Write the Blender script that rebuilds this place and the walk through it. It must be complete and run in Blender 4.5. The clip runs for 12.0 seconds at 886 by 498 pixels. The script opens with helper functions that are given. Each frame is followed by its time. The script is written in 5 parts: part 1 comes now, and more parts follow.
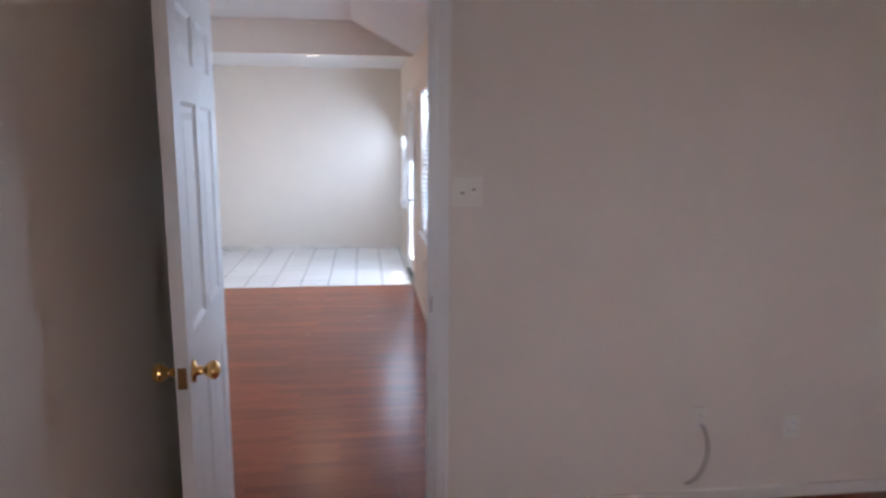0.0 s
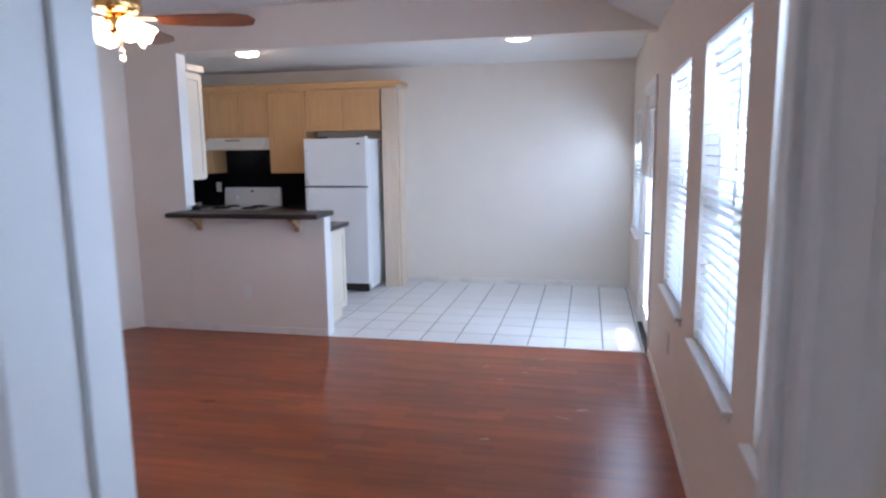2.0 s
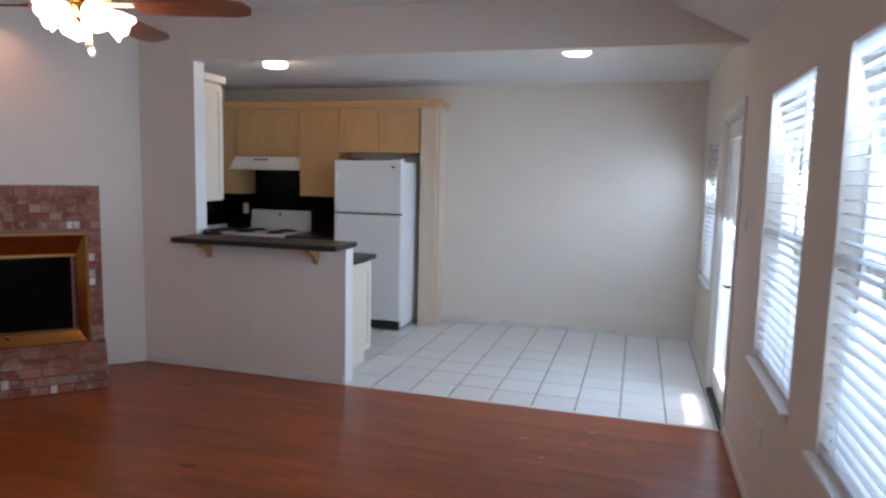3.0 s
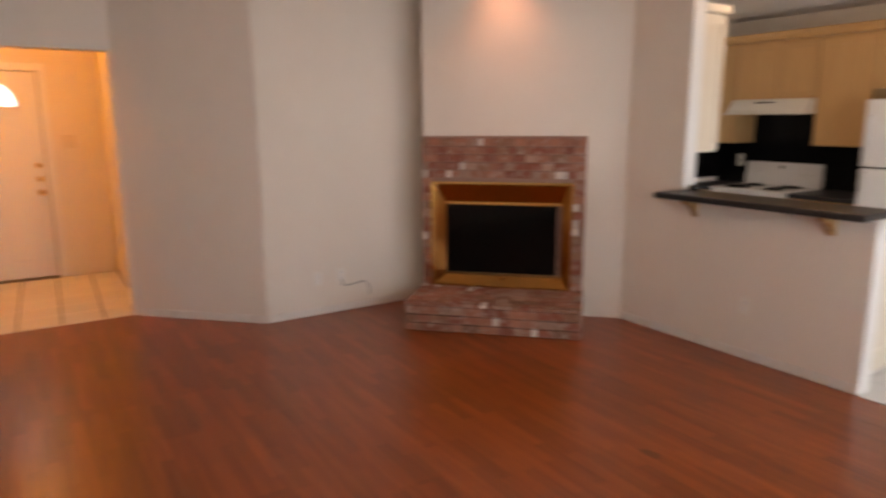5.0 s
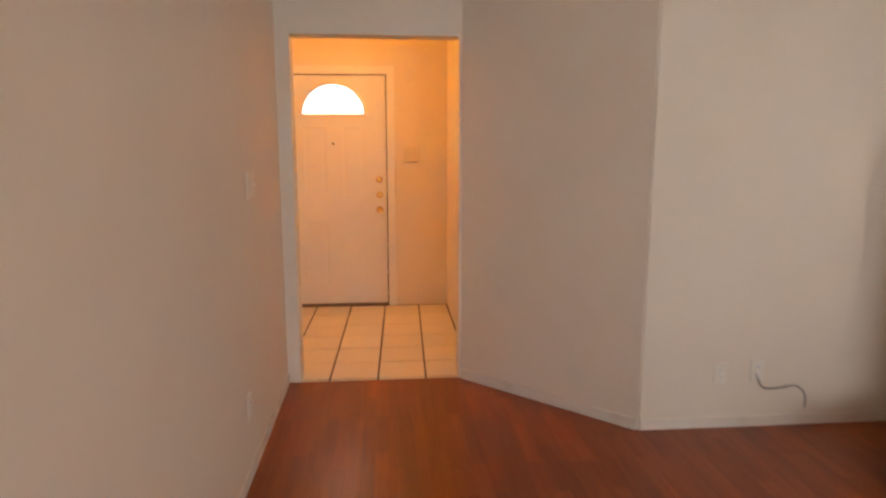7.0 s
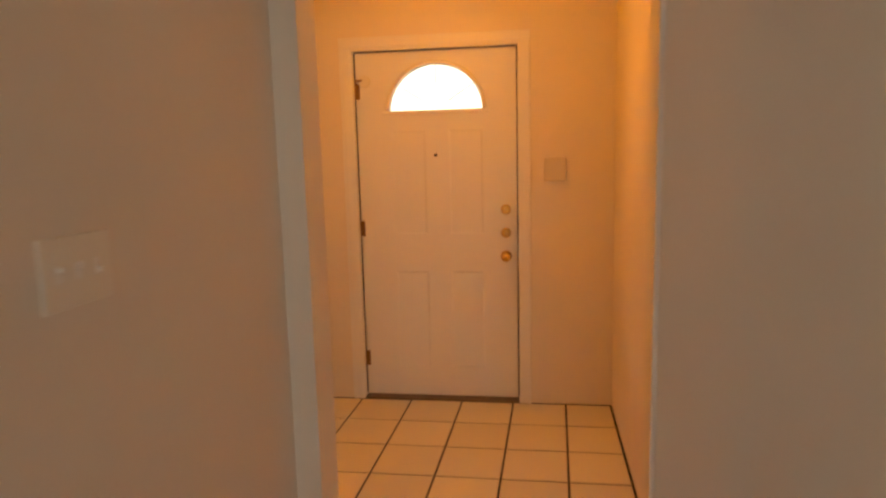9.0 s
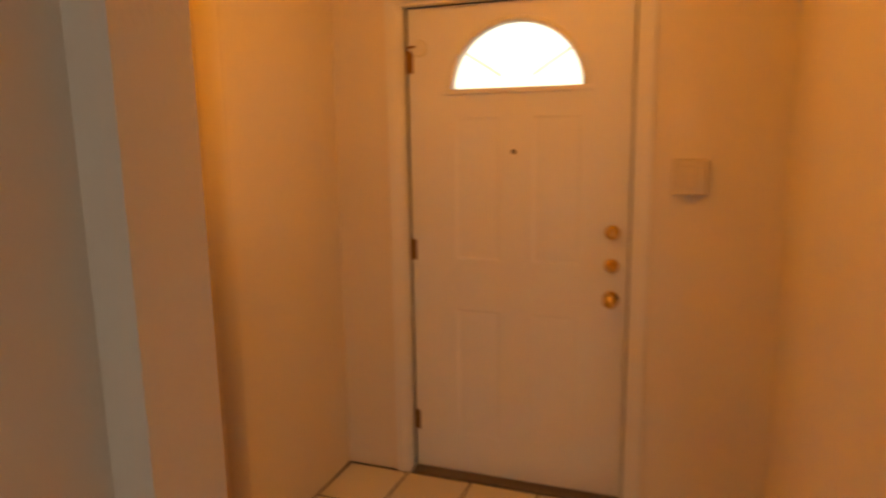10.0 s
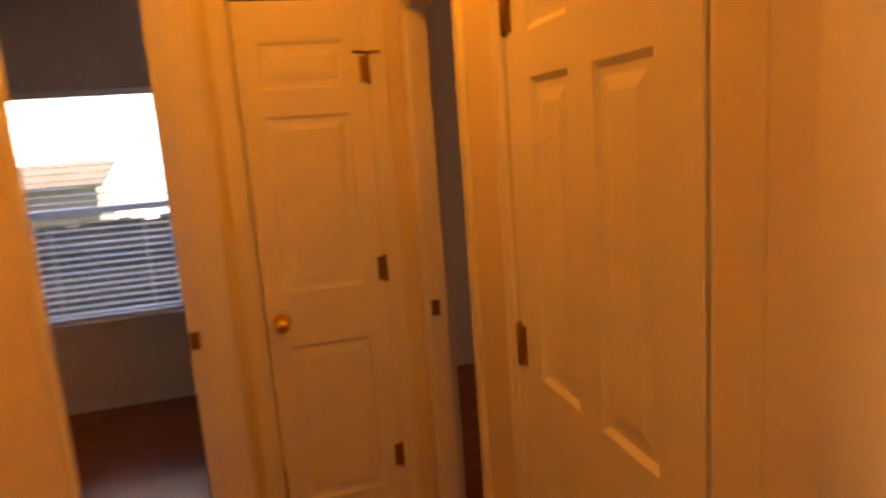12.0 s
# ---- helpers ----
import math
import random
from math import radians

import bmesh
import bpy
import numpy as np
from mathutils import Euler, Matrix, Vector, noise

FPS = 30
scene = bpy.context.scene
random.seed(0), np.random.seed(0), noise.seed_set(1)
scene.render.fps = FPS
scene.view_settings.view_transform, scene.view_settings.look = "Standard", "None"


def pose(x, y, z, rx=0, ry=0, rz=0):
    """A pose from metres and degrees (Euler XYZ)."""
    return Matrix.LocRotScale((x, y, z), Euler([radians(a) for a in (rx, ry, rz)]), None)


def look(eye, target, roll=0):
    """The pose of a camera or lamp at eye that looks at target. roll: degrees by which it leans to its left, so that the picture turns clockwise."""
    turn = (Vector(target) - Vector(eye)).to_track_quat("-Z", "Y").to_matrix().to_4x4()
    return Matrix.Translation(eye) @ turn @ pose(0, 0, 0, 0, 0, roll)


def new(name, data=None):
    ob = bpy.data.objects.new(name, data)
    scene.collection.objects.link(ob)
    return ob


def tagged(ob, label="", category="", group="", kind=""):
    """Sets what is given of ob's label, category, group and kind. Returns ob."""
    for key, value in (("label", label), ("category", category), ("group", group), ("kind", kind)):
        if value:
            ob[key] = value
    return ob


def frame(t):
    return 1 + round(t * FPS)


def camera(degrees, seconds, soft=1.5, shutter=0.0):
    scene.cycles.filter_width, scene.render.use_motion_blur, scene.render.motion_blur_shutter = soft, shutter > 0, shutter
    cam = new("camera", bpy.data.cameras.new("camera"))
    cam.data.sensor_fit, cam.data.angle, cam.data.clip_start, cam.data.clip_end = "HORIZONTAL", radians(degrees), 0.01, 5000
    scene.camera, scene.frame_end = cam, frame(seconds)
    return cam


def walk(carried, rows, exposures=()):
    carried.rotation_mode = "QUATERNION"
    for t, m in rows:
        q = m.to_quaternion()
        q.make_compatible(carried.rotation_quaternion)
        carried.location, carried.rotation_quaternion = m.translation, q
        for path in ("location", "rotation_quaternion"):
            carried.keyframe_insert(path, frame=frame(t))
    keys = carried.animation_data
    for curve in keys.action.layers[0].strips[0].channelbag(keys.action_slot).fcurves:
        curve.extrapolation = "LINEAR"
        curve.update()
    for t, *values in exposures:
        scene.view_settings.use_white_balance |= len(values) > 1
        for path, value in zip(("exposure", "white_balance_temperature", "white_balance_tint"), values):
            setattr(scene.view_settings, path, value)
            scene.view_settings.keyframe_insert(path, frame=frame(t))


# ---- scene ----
cam = camera(68.2, 12.0, soft=2.4, shutter=0.5)
PATH = [
    (0, (0.821, 1.258, 1.594), (1.061, 3.215, 1.256), 0.4),
    (0.5, (0.91, 1.746, 1.563), (0.889, 3.711, 1.188), -0.6),
    (1, (0.969, 2.219, 1.55), (0.83, 4.178, 1.169), -1.2),
    (1.5, (1.001, 2.686, 1.553), (0.573, 4.615, 1.244), 0.6),
    (2, (0.888, 3.13, 1.574), (0.458, 5.06, 1.273), -0.75),
    (2.5, (0.84, 3.501, 1.572), (0.37, 5.426, 1.302), 0.1),
    (2.7, (0.817, 3.663, 1.575), (0.311, 5.585, 1.347), 0.8),
    (4.3, (0.574, 4.272, 1.595), (-0.538, 5.902, 1.265), 1.2),
    (4.5, (0.546, 4.306, 1.596), (-0.723, 5.816, 1.262), 1.6),
    (5, (0.423, 4.317, 1.582), (-1.228, 5.375, 1.189), -0.3),
    (5.5, (0.106, 4.3, 1.579), (-1.743, 4.979, 1.233), -0.7),
    (6, (-0.287, 4.35, 1.552), (-2.204, 4.813, 1.221), -1.1),
    (6.5, (-0.779, 4.446, 1.538), (-2.721, 4.723, 1.151), -2.8),
    (6.7, (-1.014, 4.478, 1.533), (-2.966, 4.72, 1.17), -1.1),
    (8.3, (-2.746, 4.644, 1.449), (-4.728, 4.602, 1.184), -1.6),
    (8.5, (-2.946, 4.648, 1.45), (-4.927, 4.578, 1.181), -0.8),
    (9, (-3.489, 4.653, 1.478), (-5.446, 4.365, 1.183), -1.4),
    (9.5, (-4.104, 4.632, 1.526), (-6.039, 4.279, 1.162), -1.7),
    (10, (-4.621, 4.708, 1.534), (-6.474, 4.038, 1.187), -0.9),
    (10.5, (-5.124, 4.691, 1.534), (-6.693, 3.504, 1.176), 0.0),
    (11, (-5.505, 4.454, 1.54), (-6.721, 2.916, 1.144), 0.7),
    (11.5, (-5.796, 4.137, 1.565), (-6.391, 2.26, 1.212), -0.9),
    (11.7, (-5.814, 4.046, 1.562), (-6.2, 2.115, 1.21), -1.5),
    (12, (-5.882, 3.764, 1.552), (-6.373, 1.857, 1.2), -4.2),
]
EXPOSURES = [(0.0, 1.36, 6050, 18), (0.5, 1.18, 6050, 18), (1.0, 1.15, 6150, 18), (1.5, 1.1, 5900, 18), (2.0, 1.15, 5650, 17), (2.5, 0.68, 5700, 13), (4.4, 0.95, 7700, 21), (5.0, 1.12, 8500, 23), (5.5, 1.18, 8700, 23), (6.2, 1.15, 8500, 22), (8.5, 0.8, 10600, 18), (10.0, 0.2, 11600, 17), (10.5, 0.15, 11800, 18), (11.0, 0.12, 12000, 20), (12.0, 0.3, 10800, 20)]
walk(cam, [(t, look(eye, target, roll)) for t, eye, target, roll in PATH], EXPOSURES)

# ---- world and sun ----
world = bpy.data.worlds.new("sky")
scene.world = world
world.use_nodes = True
wn = world.node_tree
for n in list(wn.nodes):
    wn.nodes.remove(n)
sky = wn.nodes.new("ShaderNodeTexSky")
sky.sky_type = "NISHITA"
sky.sun_disc = False
SUN_ELEV, SUN_AZ = radians(58), radians(75)
sky.sun_elevation = SUN_ELEV
sky.sun_rotation = SUN_AZ
bg = wn.nodes.new("ShaderNodeBackground")
bg.inputs[1].default_value = 0.15
wo = wn.nodes.new("ShaderNodeOutputWorld")
wn.links.new(sky.outputs[0], bg.inputs[0])
wn.links.new(bg.outputs[0], wo.inputs[0])
sun = new("sun", bpy.data.lights.new("sun", "SUN"))
sun.data.energy, sun.data.angle, sun.data.color = 4.5, radians(0.5), (1, 0.95, 0.88)
sun_dir = Vector((math.cos(SUN_ELEV) * math.sin(SUN_AZ), math.cos(SUN_ELEV) * math.cos(SUN_AZ), math.sin(SUN_ELEV)))
sun.matrix_world = look(sun_dir * 30, (0, 0, 0))


def area_light(name, eye, target, w, h, watts, colour):
    ob = new(name, bpy.data.lights.new(name, "AREA"))
    ob.data.shape, ob.data.size, ob.data.size_y = "RECTANGLE", w, h
    ob.data.energy, ob.data.color = watts, colour
    ob.matrix_world = look(eye, target)
    return ob


def bulb(name, place, watts, colour, radius=0.05):
    ob = new(name, bpy.data.lights.new(name, "POINT"))
    ob.data.energy, ob.data.color, ob.data.shadow_soft_size = watts, colour, radius
    ob.location = place
    return ob


WARM = (1.0, 0.52, 0.20)
LAMP = (1.0, 0.68, 0.40)
DAY = (0.64, 0.82, 1.0)
# area lamps for the daylight in the openings of the east windows and the glass door
for y0, y1, z0, z1 in ((4.18, 5.03, 0.72, 2.0), (5.34, 6.13, 0.72, 2.0), (6.55, 7.34, 0.72, 2.0), (8.27, 9.03, 0.25, 1.9), (9.5, 10.32, 0.72, 1.95)):
    area_light("window_daylight", (1.52, (y0 + y1) / 2, (z0 + z1) / 2), (0, (y0 + y1) / 2, (z0 + z1) / 2 - (0.9 if y0 > 8 else 0.35)), y1 - y0, z1 - z0, 11 if y0 > 9 else 16 if y0 > 8 else 9 if y0 < 5 else 13.5, DAY)
# added orange fill at an unseen window, warms the first bedroom's walls
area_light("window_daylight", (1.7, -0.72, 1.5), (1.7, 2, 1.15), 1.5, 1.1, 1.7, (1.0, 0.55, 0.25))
# added blue lamp outside the back bedroom, tints its blind slats
area_light("window_daylight", (-4.85, -1.6, 2.5), (-4.85, 0.2, 0.9), 1.6, 1.2, 58, (0.12, 0.34, 1.0))
# added warm strip at the window's top, browns the back bedroom walls
area_light("window_daylight", (-4.855, -0.62, 1.72), (-4.855, 1.2, -0.6), 0.82, 0.30, 2.6, (1.0, 0.66, 0.42))
# added pinkish fill at an unseen window, lifts the side room
area_light("window_daylight", (-9.65, 0.9, 1.4), (-6.5, 1.2, 1.1), 1.2, 1.15, 4, (1.0, 0.58, 0.46))

# the lit lamps: fan, dining, kitchen, and out of view foyer and hall
bulb("fan_bulbs", (-1.37, 6.03, 2.075), 4.6, (1.0, 0.60, 0.32), 0.03)
bulb("dining_bulb", (0.29, 8.80, 2.445), 1.7, (1.0, 0.70, 0.42), 0.04)
bulb("kitchen_bulb", (-2.28, 8.97, 2.445), 2.8, (1.0, 0.70, 0.42), 0.04)
bulb("foyer_bulb", (-6.25, 4.15, 2.255), 10.4, (1.0, 0.375, 0.03), 0.08)
# assumed lamp, placed to light the hall's closet doors
bulb("assumed_hall_bulb", (-5.92, 2.42, 2.33), 10.6, (1.0, 0.32, 0.024), 0.04)

# ---- materials ----


def material(name, base, rough=0.6, metal=0.0, spec=0.5, var=0.06, scale=3.0, fine=60.0, bump=0.05, bump_scale=120.0, dist=0.002, per_object=0.0, dirt=None, dirt_amount=0.0, dirt_scale=1.4):
    """A painted or plain surface: two scales of variation, relief, and wear."""
    m = bpy.data.materials.new(name)
    m.use_nodes = True
    nt = m.node_tree
    b = nt.nodes["Principled BSDF"]
    b.inputs["Roughness"].default_value = rough
    b.inputs["Metallic"].default_value = metal
    b.inputs["Specular IOR Level"].default_value = spec
    co = nt.nodes.new("ShaderNodeNewGeometry")
    big = nt.nodes.new("ShaderNodeTexNoise")
    big.inputs["Scale"].default_value = scale
    big.inputs["Detail"].default_value = 3
    small = nt.nodes.new("ShaderNodeTexNoise")
    small.inputs["Scale"].default_value = fine
    nt.links.new(co.outputs["Position"], big.inputs["Vector"])
    nt.links.new(co.outputs["Position"], small.inputs["Vector"])
    add = nt.nodes.new("ShaderNodeMath")
    add.operation = "MULTIPLY_ADD"
    nt.links.new(big.outputs["Fac"], add.inputs[0])
    add.inputs[1].default_value = 2 * var
    add.inputs[2].default_value = 1 - var
    add2 = nt.nodes.new("ShaderNodeMath")
    add2.operation = "MULTIPLY_ADD"
    nt.links.new(small.outputs["Fac"], add2.inputs[0])
    add2.inputs[1].default_value = var * 0.4
    add2.inputs[2].default_value = -var * 0.2
    tot = nt.nodes.new("ShaderNodeMath")
    nt.links.new(add.outputs[0], tot.inputs[0])
    nt.links.new(add2.outputs[0], tot.inputs[1])
    last = tot
    if per_object:
        info = nt.nodes.new("ShaderNodeObjectInfo")
        mr = nt.nodes.new("ShaderNodeMapRange")
        nt.links.new(info.outputs["Random"], mr.inputs[0])
        mr.inputs[3].default_value, mr.inputs[4].default_value = 1 - per_object, 1 + per_object
        mul = nt.nodes.new("ShaderNodeMath")
        mul.operation = "MULTIPLY"
        nt.links.new(tot.outputs[0], mul.inputs[0])
        nt.links.new(mr.outputs[0], mul.inputs[1])
        last = mul
    sc = nt.nodes.new("ShaderNodeVectorMath")
    sc.operation = "SCALE"
    sc.inputs[0].default_value = base
    nt.links.new(last.outputs[0], sc.inputs["Scale"])
    out = sc.outputs[0]
    if dirt:
        dn = nt.nodes.new("ShaderNodeTexNoise")
        dn.inputs["Scale"].default_value, dn.inputs["Detail"].default_value = dirt_scale, 3
        nt.links.new(co.outputs["Position"], dn.inputs["Vector"])
        ramp = nt.nodes.new("ShaderNodeMapRange")
        ramp.inputs[1].default_value, ramp.inputs[2].default_value = 0.52, 0.78
        ramp.inputs[4].default_value = dirt_amount
        nt.links.new(dn.outputs["Fac"], ramp.inputs[0])
        mix = nt.nodes.new("ShaderNodeMix")
        mix.data_type = "RGBA"
        nt.links.new(ramp.outputs[0], mix.inputs["Factor"])
        nt.links.new(out, mix.inputs[6])
        mix.inputs[7].default_value = (*dirt, 1)
        out = mix.outputs[2]
    nt.links.new(out, b.inputs["Base Color"])
    if rough > 0.4:
        rr = nt.nodes.new("ShaderNodeMath")
        rr.operation = "MULTIPLY_ADD"
        nt.links.new(big.outputs["Fac"], rr.inputs[0])
        rr.inputs[1].default_value, rr.inputs[2].default_value = 0.05, rough - 0.025
        nt.links.new(rr.outputs[0], b.inputs["Roughness"])
    if bump:
        bn = nt.nodes.new("ShaderNodeTexNoise")
        bn.inputs["Scale"].default_value = bump_scale
        nt.links.new(co.outputs["Position"], bn.inputs["Vector"])
        bp = nt.nodes.new("ShaderNodeBump")
        bp.inputs["Strength"].default_value = bump
        bp.inputs["Distance"].default_value = dist
        nt.links.new(bn.outputs["Fac"], bp.inputs["Height"])
        nt.links.new(bp.outputs[0], b.inputs["Normal"])
    return m


def grained(name, light, dark, rough, along, per_object=0.12, strip=0.0, stretch=14.0, spec=0.5):
    """Wood with grain along an axis (0, 1, 2); strip: width of printed strips across the boards."""
    m = bpy.data.materials.new(name)
    m.use_nodes = True
    nt = m.node_tree
    b = nt.nodes["Principled BSDF"]
    b.inputs["Specular IOR Level"].default_value = spec
    geo = nt.nodes.new("ShaderNodeNewGeometry")
    mp = nt.nodes.new("ShaderNodeMapping")
    s = [stretch * 2] * 3
    s[along] = 2.0
    mp.inputs["Scale"].default_value = s
    nt.links.new(geo.outputs["Position"], mp.inputs["Vector"])
    info = nt.nodes.new("ShaderNodeObjectInfo")
    n = nt.nodes.new("ShaderNodeTexNoise")
    n.noise_dimensions = "4D"
    n.inputs["Scale"].default_value, n.inputs["Detail"].default_value, n.inputs["Distortion"].default_value = 1.0, 1.5, 0.4
    nt.links.new(mp.outputs[0], n.inputs["Vector"])
    w = nt.nodes.new("ShaderNodeMath")
    w.operation = "MULTIPLY"
    nt.links.new(info.outputs["Random"], w.inputs[0])
    w.inputs[1].default_value = 40
    nt.links.new(w.outputs[0], n.inputs["W"])
    mix = nt.nodes.new("ShaderNodeMix")
    mix.data_type = "RGBA"
    mr = nt.nodes.new("ShaderNodeMapRange")
    mr.inputs[1].default_value, mr.inputs[2].default_value = 0.3, 0.72
    nt.links.new(n.outputs["Fac"], mr.inputs[0])
    nt.links.new(mr.outputs[0], mix.inputs["Factor"])
    mix.inputs[6].default_value, mix.inputs[7].default_value = (*light, 1), (*dark, 1)
    val = nt.nodes.new("ShaderNodeMapRange")
    nt.links.new(info.outputs["Random"], val.inputs[0])
    val.inputs[3].default_value, val.inputs[4].default_value = 1 - per_object, 1 + per_object
    last = val.outputs[0]
    if strip:
        # strips of random length in rows, each a tone of its own
        br = nt.nodes.new("ShaderNodeTexBrick")
        br.offset, br.offset_frequency = 0.37, 2
        br.inputs["Scale"].default_value = 1.0
        br.inputs["Brick Width"].default_value, br.inputs["Row Height"].default_value = 0.42, strip
        br.inputs["Mortar Size"].default_value = 0.0005
        br.inputs["Color1"].default_value, br.inputs["Color2"].default_value = (0.80, 0.80, 0.80, 1), (1.18, 1.18, 1.18, 1)
        br.inputs["Mortar"].default_value = (0.95, 0.95, 0.95, 1)
        nt.links.new(geo.outputs["Position"], br.inputs["Vector"])
        mm = nt.nodes.new("ShaderNodeMath")
        mm.operation = "MULTIPLY"
        nt.links.new(br.outputs["Color"], mm.inputs[0])
        nt.links.new(last, mm.inputs[1])
        last = mm.outputs[0]
    sc = nt.nodes.new("ShaderNodeVectorMath")
    sc.operation = "SCALE"
    nt.links.new(mix.outputs[2], sc.inputs[0])
    nt.links.new(last, sc.inputs["Scale"])
    nt.links.new(sc.outputs[0], b.inputs["Base Color"])
    b.inputs["Roughness"].default_value = rough
    return m


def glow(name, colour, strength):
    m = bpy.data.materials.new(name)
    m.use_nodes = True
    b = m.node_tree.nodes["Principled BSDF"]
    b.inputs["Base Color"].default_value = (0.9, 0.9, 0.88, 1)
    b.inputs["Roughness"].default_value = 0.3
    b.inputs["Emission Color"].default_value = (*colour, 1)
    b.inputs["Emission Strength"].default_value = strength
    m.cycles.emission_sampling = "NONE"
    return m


def clear_glass(name, tint=(1, 1, 1)):
    m = bpy.data.materials.new(name)
    m.use_nodes = True
    b = m.node_tree.nodes["Principled BSDF"]
    b.inputs["Base Color"].default_value = (*tint, 1)
    b.inputs["Roughness"].default_value = 0.02
    b.inputs["Transmission Weight"].default_value = 1.0
    b.inputs["IOR"].default_value = 1.45
    return m


M_WALL = material("wall_paint", (0.775, 0.712, 0.635), 0.75, spec=0.25, var=0.03, bump=0.25, bump_scale=90, dist=0.003, dirt=(0.62, 0.55, 0.46), dirt_amount=0.2)
M_CEIL = material("ceiling_paint", (0.76, 0.73, 0.69), 0.85, spec=0.2, var=0.03, bump=0.35, bump_scale=140, dist=0.003)
M_TRIM = material("white_trim_paint", (0.80, 0.79, 0.77), 0.42, var=0.03, bump=0.05, dirt=(0.6, 0.57, 0.52), dirt_amount=0.07, dirt_scale=5)
M_DOOR = material("door_paint", (0.79, 0.78, 0.76), 0.45, var=0.03, bump=0.06, bump_scale=60, dirt=(0.62, 0.58, 0.52), dirt_amount=0.15, dirt_scale=3)
M_WOOD = grained("red_laminate", (0.33, 0.075, 0.0165), (0.245, 0.050, 0.0108), 0.28, 0, 0.10, strip=0.0655, spec=0.5)
M_DARKJOINT = material("floor_underlay", (0.06, 0.025, 0.015), 0.7)
M_TILE = material("white_glazed_tile", (0.74, 0.73, 0.71), 0.32, var=0.015, scale=6, bump=0, per_object=0.03)
M_TILE2 = material("cream_glazed_tile", (0.74, 0.70, 0.64), 0.36, var=0.03, scale=6, bump=0, per_object=0.05)
M_GROUT = material("grey_grout", (0.20, 0.19, 0.18), 0.9, var=0.2, scale=9)
M_GROUT2 = material("dark_grout", (0.04, 0.032, 0.028), 0.9, var=0.2, scale=9)
M_MAPLE = grained("maple_veneer", (0.66, 0.395, 0.175), (0.60, 0.34, 0.145), 0.38, 2, 0.05)
# paler maple for the end panel, with the daylight on it put into the colour
M_PANEL = grained("daylit_maple_panel", (0.70, 0.57, 0.44), (0.65, 0.51, 0.385), 0.42, 2, 0.04)
M_CREAM = material("cream_cabinet_paint", (0.74, 0.66, 0.54), 0.45, var=0.04)
M_COUNTER = material("charcoal_laminate", (0.024, 0.023, 0.025), 0.35, spec=0.3, var=0.35, scale=40, fine=300, bump=0.03)
M_FIREGLASS = material("smoked_fire_glass", (0.003, 0.003, 0.003), 0.12, spec=0.12, var=0.1, bump=0)
M_BLACK = material("black_gloss", (0.006, 0.006, 0.007), 0.16, var=0.1, bump=0)
M_BLACKTILE = material("black_backsplash", (0.006, 0.006, 0.007), 0.22, spec=0.2, var=0.1, bump=0.03)
M_WHITE = material("white_enamel", (0.80, 0.80, 0.80), 0.4, var=0.02, bump=0)
M_HOODW = material("almond_enamel", (0.78, 0.74, 0.66), 0.35, var=0.03, bump=0.02)
M_BRASS = material("polished_brass", (0.78, 0.50, 0.18), 0.2, metal=1.0, var=0.08, scale=20, bump=0.02)
# polished brass with the brown reflections of brick and floor put into its colour
M_SURROUND = material("brass_browned_by_reflection", (0.42, 0.205, 0.06), 0.12, metal=1.0, var=0.15, scale=8, bump=0.02)
M_HINGE = material("aged_brass", (0.27, 0.15, 0.065), 0.42, metal=1.0, var=0.2, scale=40, bump=0.05)
M_DARKM = material("dark_metal", (0.05, 0.045, 0.04), 0.45, metal=0.8, var=0.15, scale=30)
M_THRESH = material("bronze_threshold_and_shaded_toggle", (0.17, 0.125, 0.09), 0.5, metal=0.3, var=0.1)
M_FAN = grained("cherry_fan_blade", (0.22, 0.075, 0.03), (0.12, 0.035, 0.015), 0.3, 0, 0.05)
M_OAK = grained("oak_bracket", (0.55, 0.34, 0.16), (0.42, 0.24, 0.10), 0.4, 2, 0.06)
M_PLATE = material("ivory_plate", (0.78, 0.75, 0.68), 0.4, var=0.02, bump=0)
M_CABLE = material("grey_cable", (0.10, 0.095, 0.09), 0.55, var=0.1)
M_SLAT = material("white_vinyl_slat", (0.86, 0.87, 0.88), 0.5, var=0.03, bump=0.02)
M_MORTAR = material("brick_mortar", (0.33, 0.20, 0.155), 0.95, var=0.15, scale=20, bump=0.4, bump_scale=150)
M_BRICK = [material(n, c, 0.85, var=0.22, scale=14, fine=90, bump=0.5, bump_scale=70, dist=0.004, per_object=0.2, dirt=(0.50, 0.42, 0.38), dirt_amount=0.75, dirt_scale=22)
           for n, c in (("rose_brick", (0.34, 0.140, 0.088)), ("dark_red_brick", (0.27, 0.088, 0.052)), ("brown_brick", (0.27, 0.130, 0.080)), ("pink_grey_brick", (0.37, 0.225, 0.17)), ("whitewashed_brick", (0.74, 0.68, 0.64)))]
M_GLASS = clear_glass("window_glass")
M_FROST = glow("lit_frosted_glass", (1.0, 0.80, 0.58), 4.0)
M_FOYERLAMP = glow("lit_foyer_glass", (1.0, 0.62, 0.25), 5.0)
M_HALLLAMP = glow("lit_hall_glass", (1.0, 0.62, 0.25), 5.0)
M_FANLAMP = glow("lit_tulip_glass", (1.0, 0.80, 0.58), 4.0)
M_GRASS = material("lawn", (0.07, 0.10, 0.035), 0.95, var=0.3, scale=5, bump=0.6, bump_scale=40, dist=0.03)
M_PATIO = material("patio_concrete", (0.58, 0.56, 0.52), 0.9, var=0.12, bump=0.3)
